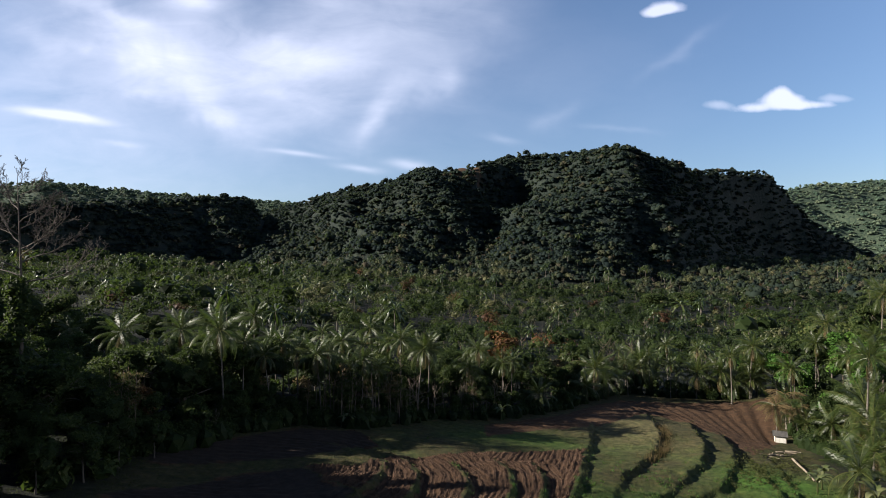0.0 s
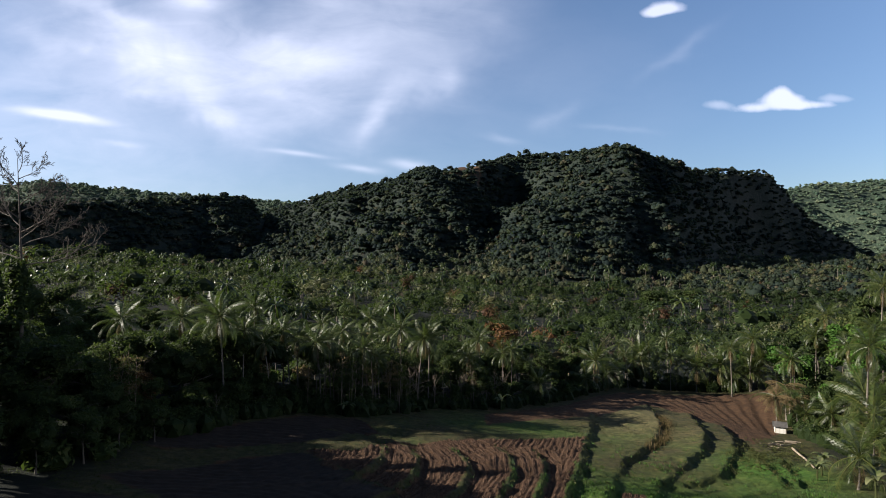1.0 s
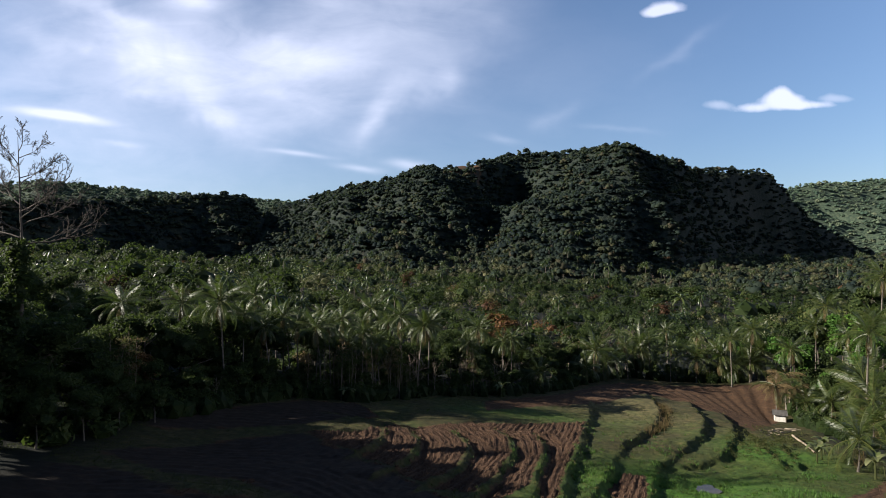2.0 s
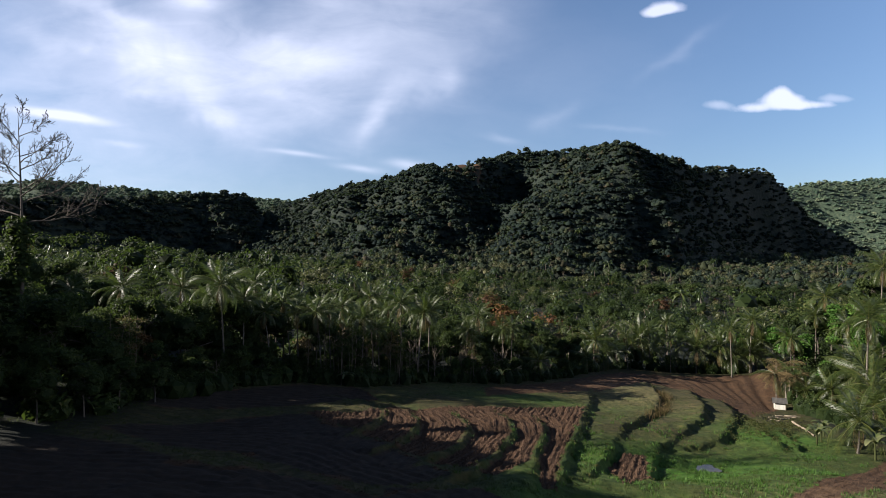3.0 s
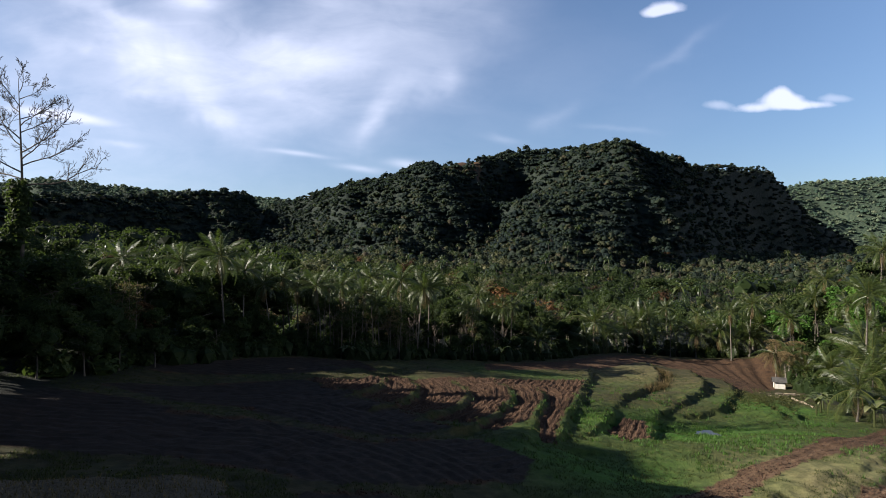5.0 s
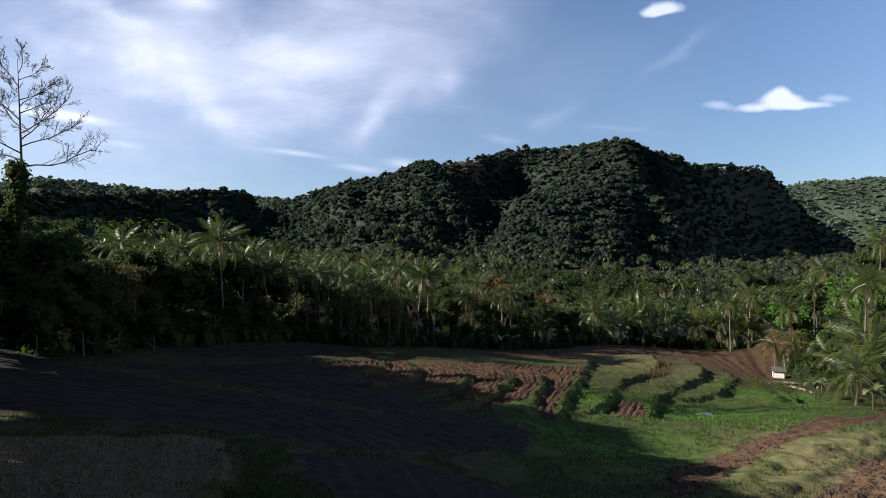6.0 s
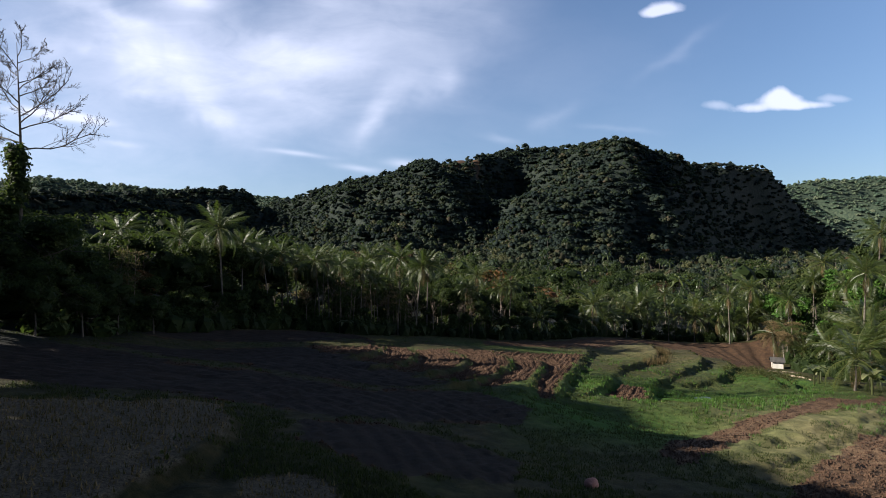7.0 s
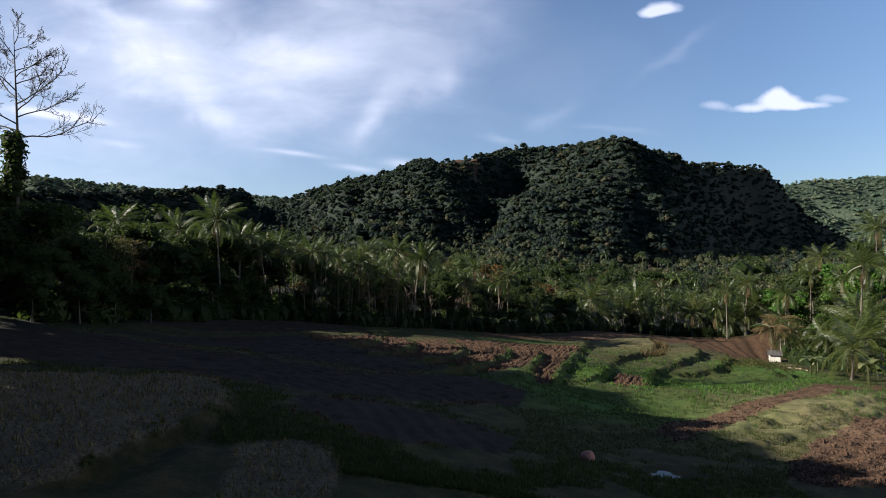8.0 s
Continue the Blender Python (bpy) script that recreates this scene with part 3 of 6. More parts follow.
def ground_material():
    m, nt, out = nodes_of("fields")
    n_big = noise_node(nt, 0.16, 6, 0.6)
    n_mid = noise_node(nt, 1.1, 6, 0.7)
    n_fine = noise_node(nt, 9.0, 5, 0.7)
    dry = ramp_node(nt, [(0.30, (0.0085, 0.0095, 0.0030)), (0.47, (0.0205, 0.0205, 0.0066)), (0.60, (0.0400, 0.0325, 0.0118)), (0.74, (0.0563, 0.0390, 0.0180))], n_mid)
    lush = ramp_node(nt, [(0.30, (0.0140, 0.0350, 0.0037)), (0.50, (0.0300, 0.0750, 0.0066)), (0.72, (0.0540, 0.1000, 0.0120))], n_mid)
    wetn = nt.nodes.new("ShaderNodeMath")
    wetn.operation, wetn.use_clamp = "MULTIPLY_ADD", True
    nt.links.new(n_big, wetn.inputs[0])
    wetn.inputs[1].default_value = 0.9
    ofs = nt.nodes.new("ShaderNodeMath")
    ofs.operation = "SUBTRACT"
    nt.links.new(attr_node(nt, "lush"), ofs.inputs[0])
    ofs.inputs[1].default_value = 0.45
    nt.links.new(ofs.outputs[0], wetn.inputs[2])
    hay = ramp_node(nt, [(0.30, (0.0508, 0.0474, 0.0185)), (0.50, (0.1057, 0.0946, 0.0423)), (0.72, (0.1692, 0.1438, 0.0718))], n_mid)
    dry = mixc(nt, attr_node(nt, "pale"), dry, hay)
    grass = mixc(nt, wetn.outputs[0], dry, lush)
    earth = ramp_node(nt, [(0.28, (0.0140, 0.0076, 0.0034)), (0.48, (0.0370, 0.0195, 0.0088)), (0.62, (0.0640, 0.0350, 0.0160)), (0.78, (0.0960, 0.0580, 0.0290))], n_mid)
    bleached = nt.nodes.new("ShaderNodeMath")
    bleached.operation = "MULTIPLY"
    nt.links.new(attr_node(nt, "pale"), bleached.inputs[0])
    bleached.inputs[1].default_value = 0.6
    earth = mixc(nt, bleached.outputs[0], earth, ramp_node(nt, [(0.3, (0.085, 0.053, 0.030)), (0.55, (0.165, 0.110, 0.066)), (0.8, (0.23, 0.165, 0.105))], n_mid))
    earth = mixc(nt, n_fine, mixc(nt, 0.5, earth, (0.02, 0.012, 0.008)), earth)
    stubble = ramp_node(nt, [(0.32, (0.0266, 0.0210, 0.0132)), (0.50, (0.0720, 0.0588, 0.0378)), (0.70, (0.1168, 0.0978, 0.0636))], n_fine)
    # soil tones lowered to carry the shade on the left plots
    shade_soil = ramp_node(nt, [(0.30, (0.0085, 0.0058, 0.0040)), (0.50, (0.0160, 0.0112, 0.0078)), (0.75, (0.0300, 0.0215, 0.0145))], n_mid)
    earth = mixc(nt, attr_node(nt, "wet"), earth, shade_soil)
    col = mixc(nt, attr_node(nt, "soil"), grass, earth)
    col = mixc(nt, attr_node(nt, "straw"), col, stubble)
    # forest floor near black: deep shade between trees put into its colour
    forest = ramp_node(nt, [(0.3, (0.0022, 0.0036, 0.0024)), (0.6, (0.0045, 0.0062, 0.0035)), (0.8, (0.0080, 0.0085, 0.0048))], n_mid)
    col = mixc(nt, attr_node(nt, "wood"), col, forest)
    n_tree = noise_node(nt, 0.16, 5, 0.7)
    # hill floor takes the hill leaves' bluish tones, haze included
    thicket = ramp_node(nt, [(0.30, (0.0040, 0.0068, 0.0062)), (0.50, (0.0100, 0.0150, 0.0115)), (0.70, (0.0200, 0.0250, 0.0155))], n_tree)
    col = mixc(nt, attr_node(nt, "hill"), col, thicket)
    # far hills' ground paler and bluer: distance haze put into the colour
    hazed_ground = ramp_node(nt, [(0.34, (0.0120, 0.0205, 0.0150)), (0.50, (0.0260, 0.0385, 0.0250)), (0.66, (0.0450, 0.0560, 0.0350))], n_tree)
    col = mixc(nt, attr_node(nt, "beyond"), col, hazed_ground)
    rock = ramp_node(nt, [(0.3, (0.0225, 0.0200, 0.0182)), (0.7, (0.0720, 0.0632, 0.0539))], noise_node(nt, 0.08, 7, 0.7, stretch=(1, 1, 0.3)))
    col = mixc(nt, attr_node(nt, "cliff"), col, rock)
    p = nt.nodes.new("ShaderNodeBsdfPrincipled")
    nt.links.new(col, p.inputs["Base Color"])
    p.inputs["Roughness"].default_value = 0.92
    p.inputs["Specular IOR Level"].default_value = 0.15
    b = nt.nodes.new("ShaderNodeBump")
    b.inputs["Strength"].default_value = 0.9
    b.inputs["Distance"].default_value = 0.16
    nt.links.new(n_fine, b.inputs["Height"])
    b2 = nt.nodes.new("ShaderNodeBump")
    b2.inputs["Distance"].default_value = 3.0
    nt.links.new(attr_node(nt, "hill"), b2.inputs["Strength"])
    nt.links.new(n_tree, b2.inputs["Height"])
    nt.links.new(b.outputs[0], b2.inputs["Normal"])
    nt.links.new(b2.outputs[0], p.inputs["Normal"])
    nt.links.new(p.outputs[0], out.inputs[0])
    return m


def water_material():
    m, nt, out = nodes_of("water")
    p = nt.nodes.new("ShaderNodeBsdfPrincipled")
    p.inputs["Base Color"].default_value = (0.045, 0.04, 0.03, 1)
    p.inputs["Roughness"].default_value = 0.04
    p.inputs["IOR"].default_value = 1.33
    b = nt.nodes.new("ShaderNodeBump")
    b.inputs["Strength"].default_value = 0.05
    nt.links.new(noise_node(nt, 5.0), b.inputs["Height"])
    nt.links.new(b.outputs[0], p.inputs["Normal"])
    nt.links.new(p.outputs[0], out.inputs[0])
    return m


M_GROUND = ground_material()
M_WATER = water_material()
GREENS = [(0.0, (0.0082, 0.0142, 0.0042)), (0.35, (0.0165, 0.0262, 0.0070)), (0.6, (0.0275, 0.0395, 0.0108)), (0.85, (0.0455, 0.0540, 0.0160)), (1.0, (0.0620, 0.0630, 0.0225))]
M_LEAF = leaf_material("broad_leaves", GREENS, 0.30, 0.6, 0.0, 0.09)
# blue in the dark tones is distance haze put into the leaf colour
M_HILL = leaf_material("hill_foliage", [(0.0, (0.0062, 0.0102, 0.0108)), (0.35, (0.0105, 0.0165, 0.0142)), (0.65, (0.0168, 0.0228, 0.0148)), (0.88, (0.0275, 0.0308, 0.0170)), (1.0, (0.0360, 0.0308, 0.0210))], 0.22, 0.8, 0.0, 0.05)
M_PALM = leaf_material("palm_fronds", [(0.0, (0.0090, 0.0165, 0.0030)), (0.4, (0.0190, 0.0300, 0.0054)), (0.7, (0.0370, 0.0475, 0.0088)), (0.9, (0.0640, 0.0650, 0.0165)), (1.0, (0.0860, 0.0730, 0.0230))], 0.28, 0.42, 0.0, 0.30)
M_BRIGHT = leaf_material("fresh_leaves", [(0.0, (0.0190, 0.0460, 0.0085)), (0.5, (0.0390, 0.0860, 0.0140)), (1.0, (0.0760, 0.1300, 0.0220))], 0.35, 0.55, 0.0, 0.1)
M_RUST = leaf_material("rusty_leaves", [(0.0, (0.0270, 0.0140, 0.0070)), (0.5, (0.0580, 0.0280, 0.0125)), (1.0, (0.0980, 0.0460, 0.0190))], 0.25, 0.6, 0.0, 0.08)
M_DRY = leaf_material("dry_leaves", [(0.0, (0.0400, 0.0270, 0.0120)), (0.5, (0.0830, 0.0600, 0.0280)), (1.0, (0.1400, 0.1030, 0.0520))], 0.25, 0.6, 0.0, 0.1)
# pale blue-green leaves carry the haze over the far hills in their colour
M_FAR_HAZED = leaf_material("far_scrub", [(0.0, (0.0250, 0.0420, 0.0310)), (0.5, (0.0480, 0.0690, 0.0450)), (1.0, (0.0800, 0.0920, 0.0590))], 0.15, 0.8, 0.0, 0.05)
M_GRASS = leaf_material("grass_blades", [(0.0, (0.0120, 0.0180, 0.0045)), (0.5, (0.0330, 0.0380, 0.0105)), (1.0, (0.0620, 0.0560, 0.0210))], 0.3, 0.6, 0.0, 0.1)
M_KHAKI = leaf_material("olive_leaves", [(0.0, (0.0258, 0.0292, 0.0120)), (0.5, (0.0533, 0.0550, 0.0224)), (1.0, (0.0903, 0.0817, 0.0387))], 0.25)
M_BANANA = leaf_material("banana_leaves", [(0.0, (0.0300, 0.0330, 0.0120)), (0.5, (0.0560, 0.0700, 0.0230)), (1.0, (0.1150, 0.1150, 0.0560))], 0.35, 0.4, 0.0, 0.3)
M_BARK = solid_material("bark", [(0.3, (0.0240, 0.0192, 0.0144)), (0.5, (0.0510, 0.0420, 0.0324)), (0.75, (0.0960, 0.0810, 0.0630))], 1.2, 0.9, 0.6, (1, 1, 0.25))
M_PALE = solid_material("pale_bark", [(0.3, (0.0520, 0.0400, 0.0290)), (0.5, (0.0960, 0.0750, 0.0530)), (0.75, (0.1500, 0.1180, 0.0850))], 1.5, 0.85, 0.4, (1, 1, 0.3))
M_TRUNK = solid_material("palm_trunk", [(0.3, (0.034, 0.028, 0.022)), (0.5, (0.072, 0.061, 0.048)), (0.75, (0.130, 0.114, 0.092))], 1.0, 0.85, 0.5, (1, 1, 4))
M_WALL = solid_material("whitewashed_board", [(0.3, (0.310, 0.291, 0.254)), (0.6, (0.446, 0.428, 0.384)), (0.8, (0.496, 0.484, 0.446))], 1.3, 0.8, 0.15, (1, 1, 0.4))
M_ROOF = solid_material("weathered_roof", [(0.3, (0.0260, 0.0245, 0.0230)), (0.55, (0.0500, 0.0470, 0.0440)), (0.8, (0.0760, 0.0710, 0.0660))], 1.6, 0.7, 0.3)
M_WOOD = solid_material("cut_wood", [(0.3, (0.0960, 0.0690, 0.0450)), (0.55, (0.2040, 0.1620, 0.1140)), (0.8, (0.3120, 0.2640, 0.1980))], 1.5, 0.85, 0.4, (0.3, 1, 1))
M_STONE = solid_material("boulder", [(0.3, (0.15, 0.062, 0.045)), (0.55, (0.30, 0.135, 0.10)), (0.8, (0.40, 0.21, 0.165))], 1.8, 0.9, 0.6)
M_CLOD = solid_material("clods", [(0.3, (0.0175, 0.0086, 0.0046)), (0.5, (0.0410, 0.0212, 0.0110)), (0.75, (0.0770, 0.0440, 0.0240))], 1.4, 0.95, 0.5)


def part(name, data, parent, label="", m=None):
    ob = new(name, data)
    ob.parent = parent
    if m is not None:
        ob.matrix_basis = m
    if label:
        ob["label"] = label
    return ob


def empty(name, at=(0, 0, 0)):
    ob = new(name)
    ob.location = at
    ob.empty_display_size = 0.3
    return ob


# ---- ground, one sheet to the horizon ----
def spaced(stops):
    """Grid lines: (from, to, step) runs, end to end."""
    out = []
    for a, b, s in stops:
        out.append(np.arange(a, b - 1e-6, s))
    return np.concatenate(out)


def graded(a, b, s0, s1):
    out, x = [], a
    while x < b:
        out.append(x)
        x += s0 + (s1 - s0) * min(1.0, (x - a) / 350.0)
    return np.array(out)


def build_ground():
    gx = np.concatenate([[-4500, -3500, -2600], -graded(45, 1900, 1.5, 24)[::-1], spaced([(-44.5, -12, 0.5), (-12, 36, 0.26), (36, 50, 0.36), (50, 75, 0.6)]), graded(75, 2600, 1.5, 24), [3000, 3600, 4500]])
    gy = np.concatenate([[-4500, -2500, -1200, -600, -300, -150, -80, -40, -20, 0], spaced([(5, 16, 1.0), (16, 44, 0.34), (44, 88, 0.28), (88, 140, 0.5)]), graded(140, 2700, 1.5, 18), [2900, 3300, 3900, 4700]])
    X, Y = np.meshgrid(gx, gy)
    x, y = X.ravel(), Y.ravel()
    z = ground_z(x, y)
    nx, ny = len(gx), len(gy)
    i = np.arange(nx - 1)[None, :] + nx * np.arange(ny - 1)[:, None]
    q = np.stack([i, i + 1, i + nx + 1, i + nx], -1).reshape(-1, 4)
    soil, straw = soil_mask(x, y), straw_mask(x, y)
    lush = np.exp(-(((x - 27) / 16) ** 2) - ((y - 62) / 9) ** 2) + np.exp(-(((x - 12) / 9) ** 2) - ((y - 44) / 8) ** 2) + 0.8 * np.exp(-(((x - 44) / 8) ** 2) - ((y - 78) / 9) ** 2) + 0.45 * np.exp(-(((x - 12) / 16) ** 2) - ((y - 90) / 6) ** 2)
    lush = np.clip(lush , 0, 1)
    pale = np.clip(1.2 * np.exp(-(((x - 0.8 * (y - 40) - 28) / 13) ** 2) - ((y - 42) / 10) ** 2) + 0.45 * np.exp(-(((x - 33) / 9) ** 2) - ((y - 100) / 14) ** 2), 0, 1)
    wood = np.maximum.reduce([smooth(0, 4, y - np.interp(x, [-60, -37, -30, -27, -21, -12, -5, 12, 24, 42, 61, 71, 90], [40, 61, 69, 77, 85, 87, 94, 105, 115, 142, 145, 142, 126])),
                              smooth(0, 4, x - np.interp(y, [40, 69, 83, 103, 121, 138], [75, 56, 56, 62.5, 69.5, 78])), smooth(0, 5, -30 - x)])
    px = 784 + F * x / np.maximum(y, 30)
    scar = shoulder(px, y)
    soil, wood = np.maximum(soil, scar), wood * (1 - scar)
    Z = z.reshape(ny, nx)
    sy, sx = np.gradient(Z, gy, gx)
    steep = np.hypot(sx, sy).ravel()
    cliff = smooth(3.8, 6.0, steep) * (y > 400)
    me = raw_mesh("ground", np.stack([x, y, z], 1), [q], [M_GROUND], None, {"pale": pale, "wet": shade_plot_mask(x, y), "hill": smooth(4, 14, z - valley(x, y)) * (y > 300) * (1 - scar), "beyond": 1.0 * (y > 1650), "soil": soil, "straw": straw, "lush": lush, "wood": wood, "cliff": cliff}, True)
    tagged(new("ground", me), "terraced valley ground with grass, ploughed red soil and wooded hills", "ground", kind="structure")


build_ground()


def build_pool(cx, cy, rx, ry):
    h = Heap()
    w = np.linspace(0, 2 * math.pi, 40, endpoint=False)
    r = 1.0 + 0.14 * np.sin(3 * w + cx) + 0.10 * np.sin(5 * w + cy) + 0.06 * np.sin(9 * w)
    z = float(valley(np.array([cx]), np.array([cy]))[0]) - 0.35 + 0.09
    ring = np.stack([cx + rx * r * np.cos(w), cy + ry * r * np.sin(w), np.full(40, z)], 1)
    v = np.concatenate([[[cx, cy, z]], ring])
    t = np.array([(0, 1 + k, 1 + (k + 1) % 40) for k in range(40)])
    h.add(v, tris=t)
    tagged(new("puddle", h.mesh("puddle", [M_WATER])), "shallow muddy puddle of still water in the grass", "puddle", kind="structure")


for p in POOLS[:2]:
    build_pool(*p)

# ---- plant kinds ----
def frond_mesh(seed, length=4.4, pairs=24, dry=False, droop=1.0):
    """One coconut frond along +X, arching over, with hanging leaflets."""
    rng = np.random.default_rng(seed)
    h = Heap()
    n = pairs + 6
    s = np.linspace(0, 1, n)
    ang = -droop * radians(88) * s**1.3
    step = length / (n - 1)
    x = np.concatenate([[0], np.cumsum(np.cos(ang[:-1]) * step)])
    z = np.concatenate([[0], np.cumsum(np.sin(ang[:-1]) * step)])
    y = 0.12 * np.sin(s * 2 + seed)
    spine = np.stack([x, y, z], 1)
    tube(h, spine[::3], np.interp(np.arange(0, n, 3), [0, n], [0.055, 0.012]), 3, 0.75)
    cards = []
    for i in range(5, n):
        f = (i - 5) / (n - 6)
        ln = (0.30 + 0.62 * math.sin(math.pi * min(1, 0.12 + f * 0.92)) ** 0.7) * rng.uniform(0.85, 1.1)
        t = np.array([math.cos(ang[i]), 0, math.sin(ang[i])])
        for side in (-1, 1):
            if rng.random() < 0.06:
                continue
            d = np.array([0.42 * t[0], side * 0.72, 0.42 * t[2]]) + np.array([0, 0, -0.55 * rng.uniform(0.6, 1.5)])
            d /= np.linalg.norm(d)
            w = t * 0.032
            p = spine[i]
            mid = p + d * ln * 0.55
            tip = p + d * ln + np.array([0, 0, -0.22 * ln])
            cards.append([p - w * 0.6, p + w * 0.6, mid + w, mid - w])
            cards.append([mid - w, mid + w, tip + w * 0.15, tip - w * 0.15])
    c = np.array(cards)
    h.cards(c, np.repeat(rng.uniform(0.35, 0.65, (len(c) + 1) // 2), 2)[:len(c)])
    return h.mesh("frond", [M_DRY if dry else M_PALM])


FRONDS = [frond_mesh(i, 4.2 + 0.22 * i, 36, False, (0.42, 0.60, 0.82, 1.0, 1.15)[i]) for i in range(5)]
DEAD_FRONDS = [frond_mesh(20 + i, 3.6, 18, True, 0.7) for i in range(2)]


def palm_trunk_mesh(height, lean, seed, r0=0.15, r1=0.085):
    h = Heap()
    s = np.linspace(0, 1, 15)
    pts = np.stack([lean * s**1.7, 0.15 * np.sin(s * 3 + seed), s * height - 0.3 * (s == 0)], 1)
    r = r0 + (r1 - r0) * s**0.6 + 0.13 * np.exp(-s * 22)
    r = r * (1 + 0.05 * np.cos(np.arange(15) * math.pi))
    tube(h, pts, r, 8, 0.5)
    return h.mesh("trunk", [M_TRUNK]), pts[-1]


def nut_mesh(seed):
    rng = np.random.default_rng(seed)
    h = Heap()
    for k in range(7):
        a = rng.uniform(0, 6.28)
        lump(h, (0.24 * math.cos(a), 0.24 * math.sin(a), -0.25 - 0.2 * rng.random()), (0.13, 0.13, 0.16), rng, 0.05, 0.6, 0, -2)
    return h.mesh("fruit", [M_PALM])


NUTS = nut_mesh(3)


def build_palm(height, lean, seed, fronds=19, size=1.0, dead=3, label="", rise=78, hang=(54, 70)):
    rng = random.Random(seed)
    base = empty("coconut_palm")
    tm, top = palm_trunk_mesh(height, lean, seed)
    part("trunk", tm, base, "slender ringed grey trunk")
    for i in range(fronds):
        f = (i + 0.5) / fronds
        tilt = rise - (rise + 34) * f**1.15 + rng.uniform(-9, 9)
        a = i * 137.5 + rng.uniform(-14, 14)
        m = pose(top[0], top[1], top[2], 0, 0, a) @ pose(0, 0, 0, 0, -tilt, 0) @ Matrix.Diagonal((size, size, size, 1)) @ pose(0.05, 0, 0, rng.uniform(-18, 18), 0, 0)
        part("frond", FRONDS[min(4, max(0, int(f * 4.2 + rng.uniform(-0.6, 0.9))))], base, "", m)
    for i in range(dead):
        m = pose(top[0], top[1], top[2] - 0.2, 0, 0, rng.uniform(0, 360)) @ pose(0, 0, 0, 0, rng.uniform(*hang), 0) @ Matrix.Diagonal((size, size, size, 1))
        part("dead_frond", DEAD_FRONDS[i % 2], base, "dry brown hanging frond", m)
    part("fruit", NUTS, base, "", pose(*top))
    return tagged(base, label or "coconut palm with arching green fronds at the forest edge", "palm tree", "coconut palms")


def limb_tree(h, rng, height, r0, forks, spread, mat=0, sides=6, levels=2, start=0.45, up=0.75):
    """Trunk with limbs; returns the limb ends."""
    ends = []
    s = np.linspace(0, 1, 7)
    wob = rng.normal(0, 0.12, (7, 2)).cumsum(0) * (height / 14)
    trunk = np.stack([wob[:, 0], wob[:, 1], s * height * 0.8 - 0.3 * (s == 0)], 1)
    tube(h, trunk, r0 * (1 - 0.7 * s) + r0 * 0.6 * np.exp(-s * 14), sides, 0.5, mat)

    def grow(p, d, ln, r, level):
        k = 4
        pts = [p]
        for i in range(k):
            d = d + rng.normal(0, 0.16, 3) + (0, 0, 0.06)
            d = d / np.linalg.norm(d)
            pts.append(pts[-1] + d * ln / k)
        tube(h, pts, np.linspace(r, r * 0.45, k + 1), max(3, sides - 3) if level else 3, 0.5, mat)
        ends.append(pts[-1])
        if level > 0:
            for j in range(3 if level > 1 else 4):
                q = pts[rng.integers(1, k + 1)]
                dd = d + rng.normal(0, 0.65, 3)
                grow(q, dd / np.linalg.norm(dd), ln * rng.uniform(0.45, 0.7), r * 0.45, level - 1)

    for i in range(forks):
        f = start + (1 - start) * (i + 0.5) / forks
        p = np.array([np.interp(f, s, trunk[:, k]) for k in range(3)])
        a = i * 2.4 + rng.uniform(-0.4, 0.4)
        d = np.array([math.cos(a), math.sin(a), up * rng.uniform(0.5, 1.5)])
        grow(p, d / np.linalg.norm(d), spread * rng.uniform(0.7, 1.1) * (1.25 - 0.5 * f), r0 * 0.42, levels)
    return ends


def build_broadleaf(height, width, seed, leaves=1500, leaf=0.34, mat=None, label="", sparse=False, flat=0.8, name="broadleaf_tree"):
    rng = np.random.default_rng(seed)
    base = empty(name)
    h = Heap()
    ends = limb_tree(h, rng, height, 0.012 * height + 0.08, 6, width * 0.45, 0, 7, 1)
    part("trunk", h.mesh("trunk", [M_BARK], True), base, "brown branching trunk")
    c = Heap()
    k = 11
    centres = [np.array(ends[i]) for i in rng.choice(len(ends), k)]
    lo = height * 0.38
    for i, e in enumerate(centres):
        e = e * (0.9, 0.9, 1)
        e[2] = lo + (height - lo) * (0.2 + 0.8 * (i + 0.5) / k)
        w = width * rng.uniform(0.17, 0.30) * (1.15 - 0.45 * (i / k))
        sz = (w, w, w * flat)
        e[2] = min(e[2], height - sz[2])
        tone = rng.uniform(0.25, 0.7)
        # core lump in a low tint: shade inside the crown put into colour
        if not sparse:
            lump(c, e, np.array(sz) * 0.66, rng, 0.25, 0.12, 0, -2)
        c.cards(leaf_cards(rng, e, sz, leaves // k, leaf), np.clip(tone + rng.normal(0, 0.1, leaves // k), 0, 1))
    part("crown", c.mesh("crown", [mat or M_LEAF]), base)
    return tagged(base, label or "leafy green tropical tree with an uneven crown at the forest edge", "tree", "forest edge trees")


def build_bare(height, spread, seed, label, levels=3, forks=9, start=0.5, mat=None, r=0.011, up=0.75):
    rng = np.random.default_rng(seed)
    base = empty("bare_tree")
    h = Heap()
    limb_tree(h, rng, height, r * height + 0.05, forks, spread, 0, 6, levels, start, up)
    part("trunk", h.mesh("trunk", [mat or M_PALE], True), base)
    return tagged(base, label, "tree", "bare trees")


